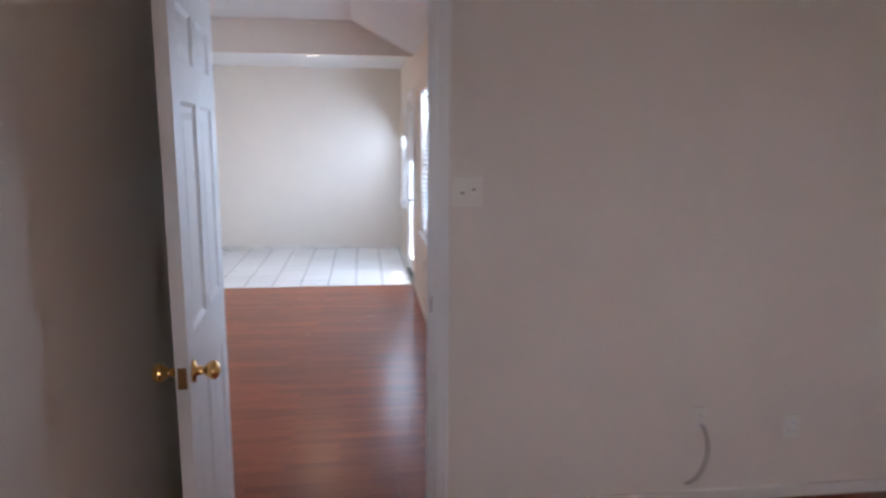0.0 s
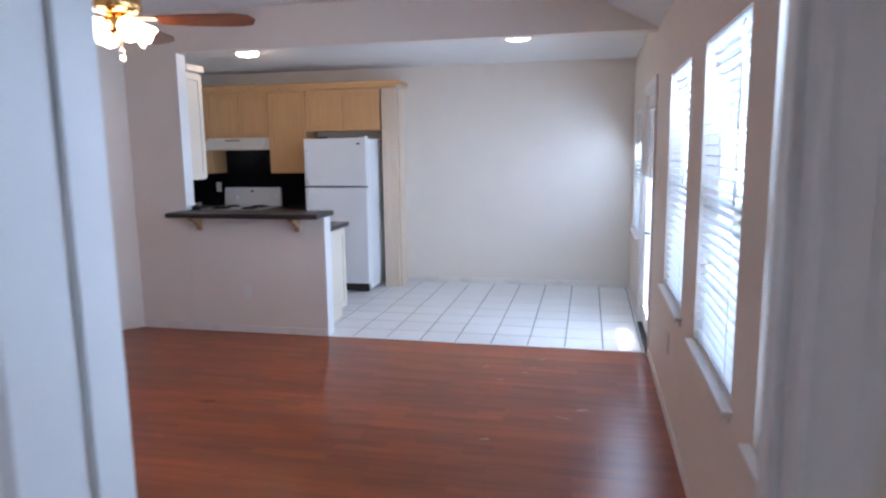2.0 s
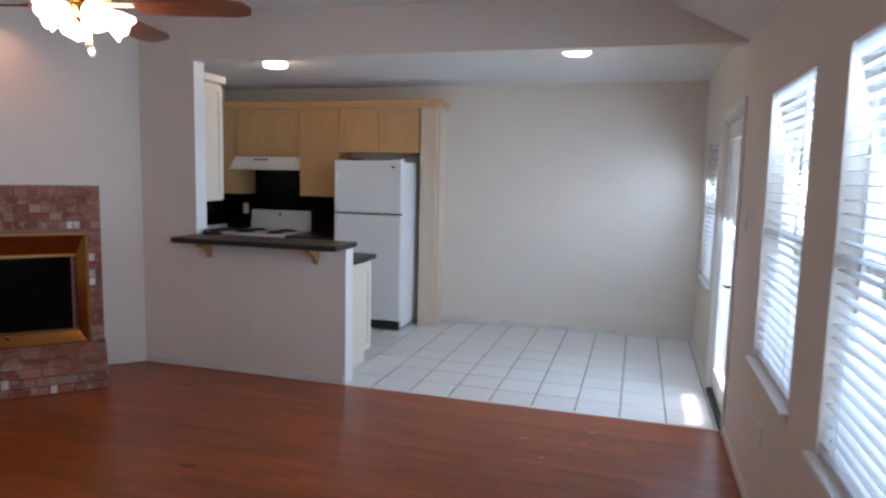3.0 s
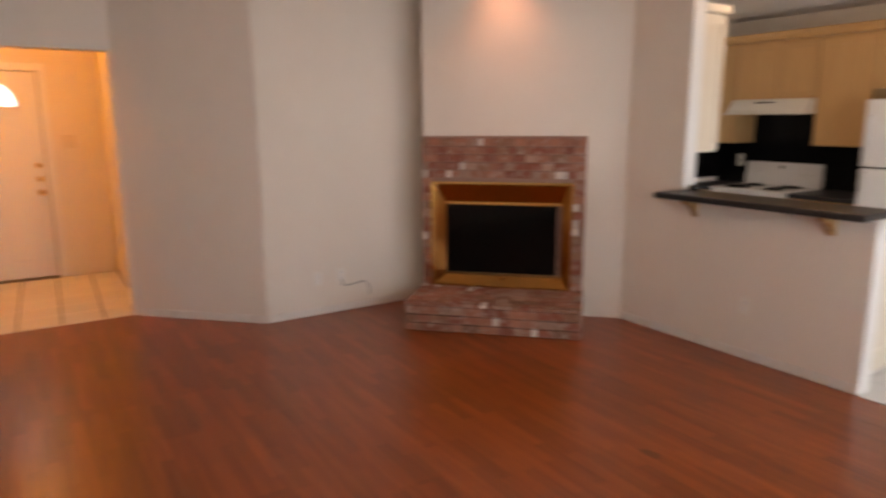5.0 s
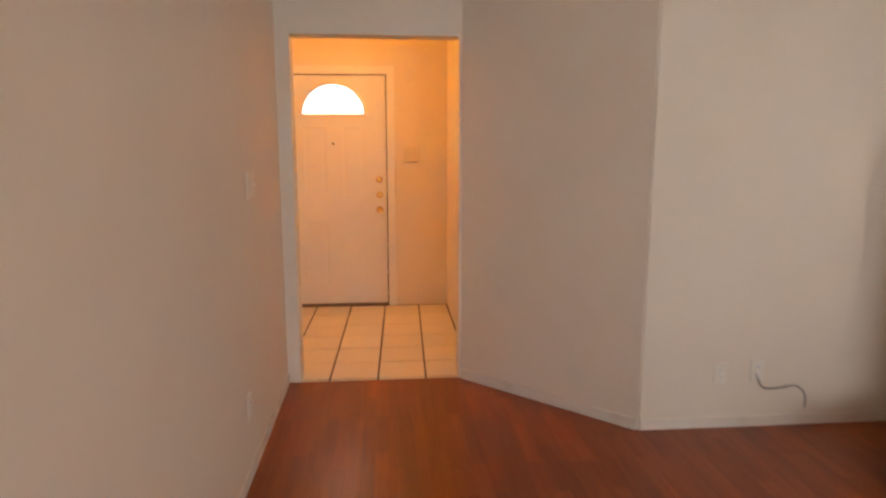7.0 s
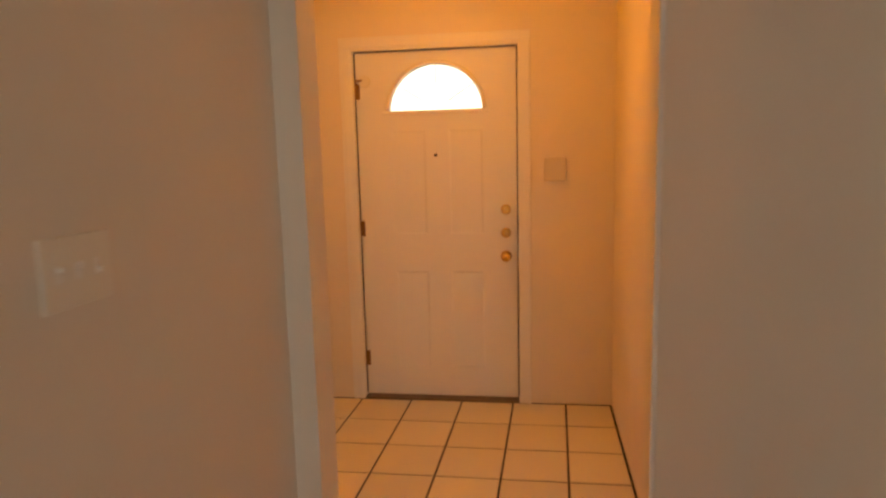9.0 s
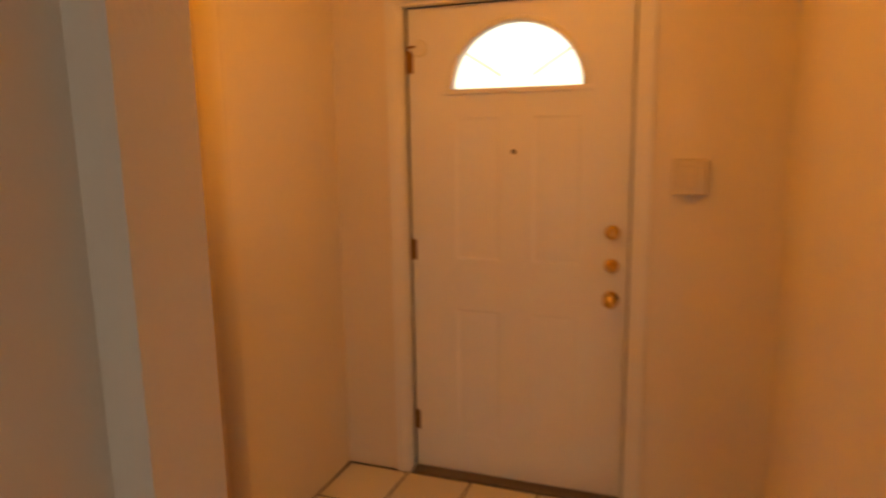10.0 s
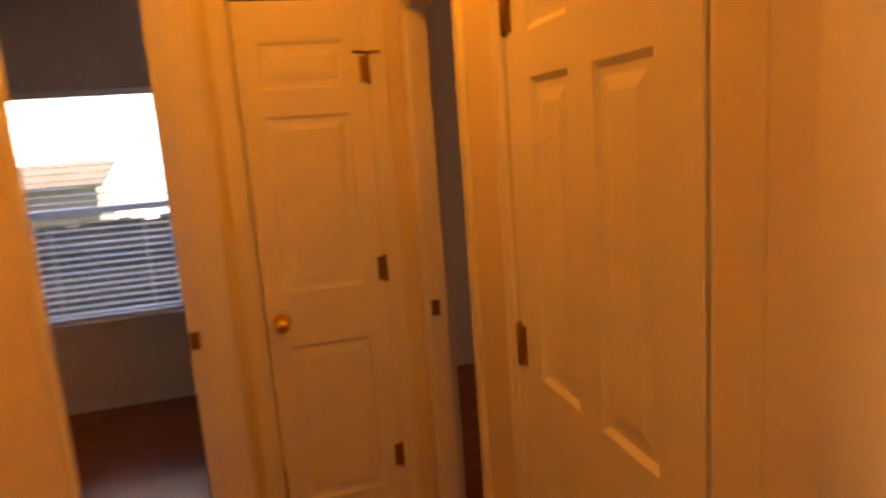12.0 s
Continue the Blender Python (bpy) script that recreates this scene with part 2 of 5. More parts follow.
# weathered grey with shade put into the colour: darker and bluer
M_FENCE = grained("weathered_shaded_fence", (0.085, 0.09, 0.105), (0.045, 0.05, 0.06), 0.85, 2, 0.2)
M_ROOF = material("brown_shingle", (0.25, 0.20, 0.18), 0.9, var=0.25, scale=8, bump=0.5)
M_SIDING = material("pale_siding", (0.62, 0.58, 0.52), 0.8, var=0.05)
M_BACKDROP_GLOW = glow("glowing_backdrop_panel", (0.80, 0.90, 1.0), 5.0)
M_LEAF = material("leaf_green", (0.06, 0.09, 0.03), 0.7, var=0.3, scale=12, bump=0)
M_BARK = material("bark", (0.12, 0.09, 0.07), 0.95, var=0.3, scale=12, bump=0.5)

# thin vinyl lets part of the daylight through
nt = M_SLAT.node_tree
translucent = nt.nodes.new("ShaderNodeBsdfTranslucent")
translucent.inputs["Color"].default_value = (0.78, 0.80, 0.82, 1)
blend = nt.nodes.new("ShaderNodeMixShader")
blend.inputs[0].default_value = 0.2
nt.links.new(nt.nodes["Principled BSDF"].outputs[0], blend.inputs[1])
nt.links.new(translucent.outputs[0], blend.inputs[2])
nt.links.new(blend.outputs[0], nt.nodes["Material Output"].inputs["Surface"])

# ---- mesh helpers ----


def box(bm, x0, y0, z0, x1, y1, z1, bevel=0.0):
    v = [bm.verts.new((x, y, z)) for z in (z0, z1) for y in (y0, y1) for x in (x0, x1)]
    f = [bm.faces.new([v[i] for i in q]) for q in ((0, 2, 3, 1), (4, 5, 7, 6), (0, 1, 5, 4), (2, 6, 7, 3), (0, 4, 6, 2), (1, 3, 7, 5))]
    if bevel:
        es = list({e for q in f for e in q.edges})
        bmesh.ops.bevel(bm, geom=es, offset=bevel, segments=2, affect="EDGES", profile=0.5)


def boxed(*args):
    bm = bmesh.new()
    box(bm, *args)
    return bm


def turned(profile, axis="z", steps=24, place=(0, 0, 0)):
    """A body of revolution from (radius, height) pairs."""
    bm = bmesh.new()
    rings = []
    for r, h in profile:
        ring = []
        for i in range(steps):
            a = 2 * math.pi * i / steps
            p = (r * math.cos(a), r * math.sin(a), h)
            if axis == "x":
                p = (h, p[0], p[1])
            elif axis == "y":
                p = (p[0], h, p[1])
            ring.append(bm.verts.new(Vector(p) + Vector(place)))
        rings.append(ring)
    for a, b in zip(rings, rings[1:]):
        for i in range(steps):
            bm.faces.new((a[i], a[(i + 1) % steps], b[(i + 1) % steps], b[i]))
    bm.faces.new(rings[0][::-1])
    bm.faces.new(rings[-1])
    bmesh.ops.recalc_face_normals(bm, faces=bm.faces)
    for f in bm.faces:
        f.smooth = len(f.verts) == 4
    return bm


def tube(points, r, steps=8):
    bm = bmesh.new()
    rings = []
    pts = [Vector(p) for p in points]
    for i, p in enumerate(pts):
        d = (pts[min(i + 1, len(pts) - 1)] - pts[max(i - 1, 0)]).normalized()
        q = d.to_track_quat("Z", "Y")
        rings.append([bm.verts.new(p + q @ Vector((r * math.cos(2 * math.pi * k / steps), r * math.sin(2 * math.pi * k / steps), 0))) for k in range(steps)])
    for a, b in zip(rings, rings[1:]):
        for i in range(steps):
            f = bm.faces.new((a[i], a[(i + 1) % steps], b[(i + 1) % steps], b[i]))
            f.smooth = True
    bm.faces.new(rings[0][::-1])
    bm.faces.new(rings[-1])
    return bm


def finish(name, bm, mat):
    bmesh.ops.recalc_face_normals(bm, faces=bm.faces)
    me = bpy.data.meshes.new(name)
    bm.to_mesh(me)
    bm.free()
    me.materials.append(mat)
    return me


def part(name, bm, mat, parent, label=""):
    ob = new(name, finish(name, bm, mat))
    ob.parent = parent
    return tagged(ob, label)


def piece(name, me, parent, m=None):
    ob = new(name, me)
    ob.parent = parent
    if m is not None:
        ob.matrix_basis = m
    return ob


def thing(name, label, category, m=None, group="", kind=""):
    ob = new(name)
    if m is not None:
        ob.matrix_basis = m
    return tagged(ob, label, category, group, kind)


def solid(name, bm, mat, label, category, m=None, group="", kind=""):
    ob = new(name, finish(name, bm, mat))
    if m is not None:
        ob.matrix_basis = m
    return tagged(ob, label, category, group, kind)


def pierced(a0, a1, z0, z1, t0, t1, holes, axis):
    """A wall along an axis ('x' or 'y') with holes (a0, a1, z0, z1) right through it."""
    A = sorted({a0, a1, *[v for h in holes for v in h[:2] if a0 < v < a1]})
    Z = sorted({z0, z1, *[v for h in holes for v in h[2:] if z0 < v < z1]})

    def full(i, k):
        if not (0 <= i < len(A) - 1 and 0 <= k < len(Z) - 1):
            return False
        a, z = (A[i] + A[i + 1]) / 2, (Z[k] + Z[k + 1]) / 2
        return not any(h[0] < a < h[1] and h[2] < z < h[3] for h in holes)

    bm = bmesh.new()
    seen = {}

    def vert(a, t, z):
        key = (a, t, z)
        if key not in seen:
            seen[key] = bm.verts.new((a, t, z) if axis == "x" else (t, a, z))
        return seen[key]

    def quad(*pts):
        bm.faces.new([vert(*p) for p in pts])

    for i in range(len(A) - 1):
        for k in range(len(Z) - 1):
            if not full(i, k):
                continue
            p, q, r, s = A[i], A[i + 1], Z[k], Z[k + 1]
            quad((p, t0, r), (q, t0, r), (q, t0, s), (p, t0, s))
            quad((p, t1, r), (p, t1, s), (q, t1, s), (q, t1, r))
            if not full(i - 1, k):
                quad((p, t0, r), (p, t0, s), (p, t1, s), (p, t1, r))
            if not full(i + 1, k):
                quad((q, t0, r), (q, t1, r), (q, t1, s), (q, t0, s))
            if not full(i, k - 1):
                quad((p, t0, r), (p, t1, r), (q, t1, r), (q, t0, r))
            if not full(i, k + 1):
                quad((p, t0, s), (q, t0, s), (q, t1, s), (p, t1, s))
    return bm


def wall(name, axis, a0, a1, t0, t1, z0, z1, holes=(), label="off-white painted drywall with light orange-peel texture"):
    return solid(name, pierced(a0, a1, z0, z1, t0, t1, holes, axis), M_WALL, label, "wall", kind="structure")


def slanted(bm, p, q, thick, z0, z1):
    """An upright slab from p to q in the plan, thickened to the left of p to q."""
    p, q = Vector(p), Vector(q)
    d = (q - p).normalized()
    n = Vector((-d.y, d.x)) * thick
    v = [bm.verts.new((w.x, w.y, z)) for z in (z0, z1) for w in (p, q, q + n, p + n)]
    for f in ((0, 3, 2, 1), (4, 5, 6, 7), (0, 1, 5, 4), (1, 2, 6, 5), (2, 3, 7, 6), (3, 0, 4, 7)):
        bm.faces.new([v[i] for i in f])


# ---- large structure ----
LIV_Z, KIT_Z, KC_Z = 2.74, 2.41, 2.52      # living room ceiling, underside of the header, kitchen ceiling
SY0, SY1 = 3.78, 3.90      # wall between the bedroom and the living room
EX0, EX1 = 1.36, 1.50      # east wall
KY = 8.23                  # where wood meets tile
BY = 10.66                 # back wall
HX0, HX1 = -5.395, -5.285    # hall side wall beside the back bedroom
OX0, OX1 = -5.492, -5.33    # wall of the foyer opening
DOORWAY = (0.24, 1.098)
DOORWAY_TOP = 2.12
NEAR = (2.757, 3.46)       # doorway in the hall side wall
WINDOWS = ((4.18, 5.03, 0.72, 2.0), (5.34, 6.13, 0.72, 2.0), (6.55, 7.34, 0.72, 2.0), (9.5, 10.32, 0.72, 1.95))
PATIO_DOOR = (8.2, 9.1, 0.0, 2.03)

wall("wall_east", "y", SY1, BY + 0.12, EX0, EX1, 0, 3.0, [*WINDOWS, PATIO_DOOR])
wall("wall_south", "x", OX0, 3.62, SY0, SY1, 0, 3.0, [(*DOORWAY, -1, DOORWAY_TOP)])
wall("wall_north", "x", -4.2, EX0, BY, BY + 0.12, 0, 2.6)
wall("wall_foyer_opening", "y", 2.26, 3.78, HX0, HX1, 0, 3.0, [(NEAR[0], NEAR[1], -1, 2.05)])
wall("wall_closet_partition", "x", HX1, -2.0, 2.58, 2.68, 0, 2.6)
bm = pierced(3.90, 5.07, 0, 3.0, OX0, OX1, [(3.98, 4.97, -1, 2.10)], "y")
solid("wall_opening_to_foyer", bm, M_WALL, "off-white drywall with a plain cased opening to the foyer", "wall", kind="structure")
bm = bmesh.new()
slanted(bm, (-4.485, 5.82), (-5.325, 4.985), -0.12, 0, 3.0)
solid("wall_diagonal", bm, M_WALL, "off-white painted drywall set at an angle", "wall", kind="structure")
wall("wall_west", "y", 5.83, 7.36, -4.605, -4.485, 0, 3.0)
wall("wall_kitchen_stub", "x", -3.95, -2.555, KY, KY + 0.12, 0, 3.0)
wall("wall_half", "x", -2.553, -1.274, KY, KY + 0.12, 0, 1.03, label="off-white half wall under the breakfast bar")
wall("wall_header", "x", -2.553, EX0 - 0.002, KY, KY + 0.12, KIT_Z, 3.0)
wall("wall_kitchen_west", "y", KY + 0.12, BY, -4.07, -3.95, 0, 2.6)
# chimney breast: a slanted face with a return to the west wall
bm = bmesh.new()
slanted(bm, (-3.055, 8.228), (-4.197, 7.086), -0.1, 0, 3.0)
slanted(bm, (-4.199, 7.088), (-4.483, 7.372), -0.1, 0, 3.0)
solid("wall_chimney_breast", bm, M_WALL, "off-white chimney breast set across the corner", "wall", kind="structure")

# ceilings
bm = bmesh.new()
box(bm, -5.45, SY1, LIV_Z, 0.73, KY, LIV_Z + 0.1)
v = [bm.verts.new(p) for p in ((0.73, SY1, LIV_Z), (0.73, KY, LIV_Z), (EX0, KY, 2.42), (EX0, SY1, 2.42), (0.73, SY1, LIV_Z + 0.1), (0.73, KY, LIV_Z + 0.1), (EX0, KY, 2.52), (EX0, SY1, 2.52))]
for f in ((0, 1, 2, 3), (7, 6, 5, 4), (0, 4, 5, 1), (1, 5, 6, 2), (2, 6, 7, 3), (3, 7, 4, 0)):
    bm.faces.new([v[i] for i in f])
solid("ceiling", bm, M_CEIL, "white textured ceiling sloping down to the window wall", "ceiling", kind="structure")
solid("ceiling_kitchen", boxed(-3.95, KY + 0.12, KC_Z, EX0, BY, KC_Z + 0.1), M_CEIL, "flat white kitchen and dining ceiling", "ceiling", kind="structure")
solid("ceiling_foyer", boxed(-7.4, -0.54, 2.44, OX0, 5.07, 2.54), M_CEIL, "flat white foyer and hall ceiling", "ceiling", kind="structure")
solid("ceiling_back_bedroom", boxed(OX1, -0.54, 2.44, -2.0, SY0, 2.54), M_CEIL, "flat white bedroom ceiling", "ceiling", kind="structure")
solid("ceiling_front_bedroom", boxed(0.12, -0.54, 2.44, 3.62, SY0, 2.54), M_CEIL, "flat white bedroom ceiling", "ceiling", kind="structure")
solid("ceiling_side_room", boxed(-9.6, -0.28, 2.44, -7.4, 3.17, 2.54), M_CEIL, "flat white ceiling of the side room", "ceiling", kind="structure")

# foyer, hall and rooms off it
FX = -7.20
wall("wall_entry", "y", 3.17, 5.19, FX - 0.14, FX, 0, 2.6, [(3.60, 4.55, -1, 2.06)])
wall("wall_foyer_north", "x", FX, -5.33, 5.07, 5.19, 0, 2.6)
wall("wall_foyer_south", "x", FX, -6.455, 3.17, 3.287, 0, 2.6)
bm = bmesh.new()
R_CORNER = 0.05
plan = [(-6.4545, 3.171), (-6.401, 3.171)] + [(-6.401 - R_CORNER * (1 - math.cos(k * math.pi / 16)), 3.2865 - R_CORNER * (1 - math.sin(k * math.pi / 16))) for k in range(9)] + [(-6.4545, 3.2865)]
low, high = ([bm.verts.new((x, y, z)) for x, y in plan] for z in (0, 2.6))
bm.faces.new(low[::-1])
bm.faces.new(high)
for k in range(len(plan)):
    f = bm.faces.new((low[k], low[(k + 1) % len(plan)], high[(k + 1) % len(plan)], high[k]))
    f.smooth = 2 <= k <= 9
solid("wall_corner_rounded", bm, M_WALL, "off-white drywall corner with a rounded bead", "wall", kind="structure")
wall("wall_hall_west", "y", 1.25, 3.17, -6.465, -6.40, 0, 2.6, [(2.41, 3.088, -1, 2.05), (1.47, 2.06, -1, 1.99)])
wall("wall_hall_end", "x", -6.52, -5.57, 1.25, 1.37, 0, 2.6, [(-6.28, -5.80, -1, 2.05)])
wall("wall_hall_stub", "y", 1.37, 1.48, -5.70, -5.57, 0, 2.6)
wall("wall_hall_east_head", "y", 1.48, 2.26, -5.57, OX1, 2.04, 2.6)
wall("wall_back_bedroom_south", "x", -7.4, -2.0, -0.66, -0.54, 0, 2.6, [(-5.29, -4.42, 0.57, 1.945)])
wall("wall_back_bedroom_west", "y", -0.54, 1.25, -5.69, -5.57, 0, 2.6)
wall("wall_back_bedroom_east", "y", -0.54, SY0, -2.0, -1.88, 0, 2.6)
wall("wall_linen_closet", "x", -6.52, -5.69, 0.6, 0.7, 0, 2.6)
wall("wall_coat_closet_west", "y", 2.3, 3.17, -7.32, -7.2, 0, 2.6)
wall("wall_coat_closet_south", "x", -9.6, -6.466, 2.3, 2.4, 0, 2.6)
wall("wall_side_room_west", "y", -0.40, 2.3, -9.72, -9.6, 0, 2.6, [(0.3, 1.5, 0.8, 2.0)])
wall("wall_side_room_south", "x", -9.6, -6.52, -0.40, -0.28, 0, 2.6)
wall("wall_side_room_east", "y", -0.40, 1.249, -6.52, -6.40, 0, 2.6)
# bedroom where the walk begins
wall("wall_bedroom_west", "y", -0.54, SY0, 0.0, 0.12, 0, 2.6)
wall("wall_bedroom_east", "y", -0.66, SY0, 3.5, 3.62, 0, 2.6)
wall("wall_bedroom_south", "x", 0.0, 3.5, -0.66, -0.54, 0, 2.6, [(0.9, 2.5, 0.9, 2.1)])

# floors (the boards and tiles are laid on these at the end of the file)
floor_living = solid("floor", boxed(OX1, SY0, -0.1, EX0, KY - 0.004, -0.011), M_DARKJOINT, "glossy red-brown wood laminate floor in strips", "floor", kind="structure")
floor_dining = solid("floor_dining", boxed(-3.95, KY, -0.1, EX0, BY, -0.004), M_GROUT, "white glazed square tiles with grey grout", "floor", kind="structure")
floor_foyer = solid("floor_foyer", boxed(FX - 0.14, 3.287, -0.1, OX1 - 0.003, 5.07, -0.004), M_GROUT2, "cream glazed square tiles with dark grout", "floor", kind="structure")
floor_hall = solid("floor_hall", boxed(-9.6, -0.54, -0.1, -5.45, 3.283, -0.003), M_WOOD, "dark red-brown wood laminate hall floor", "floor", kind="structure")
floor_back = solid("floor_back_bedroom", boxed(-5.45, -0.54, -0.1, -2.0, SY0, 0.0), M_WOOD, "dark red-brown wood laminate bedroom floor", "floor", kind="structure")
floor_bed = solid("floor_bedroom", boxed(0.12, -0.54, -0.1, 3.5, SY0 - 0.003, 0.0), M_WOOD, "red-brown wood laminate bedroom floor", "floor", kind="structure")

# outdoors
solid("ground", boxed(-150, -150, -0.35, 150, 150, -0.2), M_GRASS, "mown lawn around the house", "ground", kind="structure")
# slab extended and paled so the lower window view turns white
solid("pavement", boxed(EX1, 2.0, -0.2, 7.3, 14.0, -0.06), M_PATIO, "pale concrete patio slab, widened to brighten the window view", "pavement", kind="structure")
# out of view; the overhang limits sun to the foot of the patio door
solid("roof", boxed(-7.9, -1.0, 3.0, 2.97, 11.4, 3.14), M_ROOF, "unseen shingled roof, eaves set deep to block the sun", "roof", kind="structure")

# ---- doors, casings, windows ----


def field(bm, x0, x1, z0, z1, t, depth=0.009):
    """A moulded raised panel that fills a hole of a door leaf of thickness t, on both faces."""
    for side in (0, 1):
        rings = []
        for inset, d in ((0, 0.0005), (0.012, depth), (0.026, depth), (0.05, 0.003)):
            y = d if side == 0 else t - d
            rings.append([bm.verts.new(p) for p in ((x0 + inset, y, z0 + inset), (x1 - inset, y, z0 + inset), (x1 - inset, y, z1 - inset), (x0 + inset, y, z1 - inset))])
        for a, b in zip(rings, rings[1:]):
            for i in range(4):
                bm.faces.new((a[i], a[(i + 1) % 4], b[(i + 1) % 4], b[i]))
        bm.faces.new(rings[-1])


def knob(parent, x, z, t, sides=(0, 1), label="polished brass knob"):
    prof = ((0.032, 0.0), (0.032, 0.006), (0.014, 0.010), (0.011, 0.030), (0.020, 0.038), (0.027, 0.050), (0.026, 0.062), (0.016, 0.070), (0.004, 0.072))
    for s in sides:
        bm = turned([(r, h if s else -h) for r, h in prof], "y", 20, (x, t if s else 0, z))
        part("knob", bm, M_BRASS, parent, label)


def hinges(parent, t, h, side, stop=True, heights=(0.24, 1.035, 1.83)):
    """Three hinges on the hinge edge (x = 0); side: the face (0 or 1) on which the barrels show."""
    y = -0.006 if side == 0 else t + 0.006
    for i, z in enumerate(heights):
        bm = turned(((0.003, -0.052), (0.007, -0.048), (0.007, 0.048), (0.003, 0.052)), "z", 10, (-0.004, y, z))
        box(bm, -0.003, min(y, y * 0.2), z - 0.045, 0.024, max(y, 0.001) if side == 0 else y - 0.004, z + 0.045)
        hg = part("hinge", bm, M_HINGE, parent, "aged brass butt hinge")
        if stop and i == 2:
            s = -1 if side == 0 else 1
            part("hinge_stop", tube(((-0.004, y, z + 0.056), (0.01, y + s * 0.02, z + 0.057), (0.05, y + s * 0.045, z + 0.056)), 0.005), M_HINGE, parent, "brass hinge-pin door stop")
            part("hinge_stop", tube(((-0.004, y, z + 0.056), (-0.02, y + s * 0.018, z + 0.058), (-0.045, y + s * 0.03, z + 0.056)), 0.0045), M_HINGE, parent, "brass hinge-pin door stop")


def panel_door(name, w, h, columns, m, label, hinge_side=0, knob_x=None, knob_z=0.91, category="door", rise=0.0):
    t = 0.035
    door = thing(name, label, category, m, kind="structure")
    rows = ((0.19 + rise, 0.805 + rise), (1.01 + rise, 1.65 + rise), (1.757 + rise, 1.905 + rise)) if rise else ((0.19, 0.81), (1.015, 1.645), (1.735, 1.895))
    stile, mull = (0.105, 0.085) if columns == 2 else (0.075, 0)
    pw = (w - 2 * stile - mull * (columns - 1)) / columns
    holes = [(stile + c * (pw + mull), stile + c * (pw + mull) + pw, *r) for c in range(columns) for r in rows]
    part("leaf", pierced(0, w, 0.012, h, 0, t, holes, "x"), M_DOOR, door)
    for hh in holes:
        bm = bmesh.new()
        field(bm, *hh, t)
        part("panel", bm, M_DOOR, door)
    knob(door, knob_x if knob_x is not None else w - 0.06, knob_z, t)
    kx = w
    part("latch_plate", boxed(kx - 0.001, t / 2 - 0.012, knob_z - 0.03, kx + 0.0015, t / 2 + 0.012, knob_z + 0.03), M_HINGE, door, "brass latch plate")
    hinges(door, t, h, hinge_side, name != "door_1", (0.31, 1.065, 1.79))
    return door


def casing(axis, a0, a1, top, plane, out, w=0.057, sides=(1, 1)):
    """Moulded boards round an opening on one face of a wall; out: which way the face looks."""
    tr = thing("trim", "white moulded wooden door casing", "trim", kind="structure")

    def board(p0, p1, z0, z1, upright):
        bm = bmesh.new()
        for th, f0, f1 in ((0.010, 0.0, 1.0), (0.0125, 0.10, 0.97), (0.0155, 0.66, 0.96)):
            q0, q1, r0, r1 = p0, p1, z0, z1
            if upright == "l":
                q0, q1 = p1 - (p1 - p0) * f1, p1 - (p1 - p0) * f0
            elif upright == "r":
                q0, q1 = p0 + (p1 - p0) * f0, p0 + (p1 - p0) * f1
            else:
                r0, r1 = z0 + (z1 - z0) * f0, z0 + (z1 - z0) * f1
            lo, hi = sorted((plane, plane + out * th))
            if axis == "x":
                box(bm, q0, lo, r0, q1, hi, r1, 0.002)
            else:
                box(bm, lo, q0, r0, hi, q1, r1, 0.002)
        part("casing_board", bm, M_TRIM, tr)

    if sides[0]:
        board(a0 - w, a0, 0, top, "l")
    if sides[1]:
        board(a1, a1 + w, 0, top, "r")
    board(a0 - w * sides[0], a1 + w * sides[1], top + 0.0005, top + w, "h")
    return tr


def lining(axis, a0, a1, top, t0, t1, strike=None, stop=True):
    """Jamb boards lining an opening, with a stop; strike: (which side, height, depth)."""
    tr = thing("door_frame", "white painted wooden door jamb", "door frame", kind="structure")
    e = 0.012
    ps = ((a0 - 0.002, a0 + e), (a1 - e, a1 + 0.002))
    for i, (p0, p1) in enumerate(ps):
        bm = boxed(*((p0, t0 - 0.003, 0, p1, t1 + 0.003, top) if axis == "x" else (t0 - 0.003, p0, 0, t1 + 0.003, p1, top)))
        if stop:
            mid = (t0 + t1) / 2
            q0, q1 = (p1, p1 + 0.011) if i == 0 else (p0 - 0.011, p0)
            box(bm, *((q0, mid - 0.018, 0, q1, mid + 0.018, top) if axis == "x" else (mid - 0.018, q0, 0, mid + 0.018, q1, top)))
        part("jamb", bm, M_TRIM, tr)
    bm = boxed(*((a0 - 0.002, t0 - 0.003, top - e, a1 + 0.002, t1 + 0.003, top + 0.002) if axis == "x" else (t0 - 0.003, a0 - 0.002, top - e, t1 + 0.003, a1 + 0.002, top + 0.002)))
    part("head_jamb", bm, M_TRIM, tr)
    if strike:
        i, z, d = strike
        a = a0 + e if i == 0 else a1 - e
        a_lo, a_hi = (a - 0.001, a + 0.002) if i == 0 else (a - 0.002, a + 0.001)
        bm = boxed(*((a_lo, d - 0.016, z - 0.03, a_hi, d + 0.016, z + 0.03) if axis == "x" else (d - 0.016, a_lo, z - 0.03, d + 0.016, a_hi, z + 0.03)))
        part("strike_plate", bm, M_HINGE, tr, "aged brass strike plate")
    return tr


# bedroom door, standing open
lining("x", DOORWAY[0], DOORWAY[1], DOORWAY_TOP, SY0, SY1, (1, 0.93, 3.80))
casing("x", DOORWAY[0], DOORWAY[1], DOORWAY_TOP, SY0, -1)
casing("x", DOORWAY[0], DOORWAY[1], DOORWAY_TOP, SY1, 1)
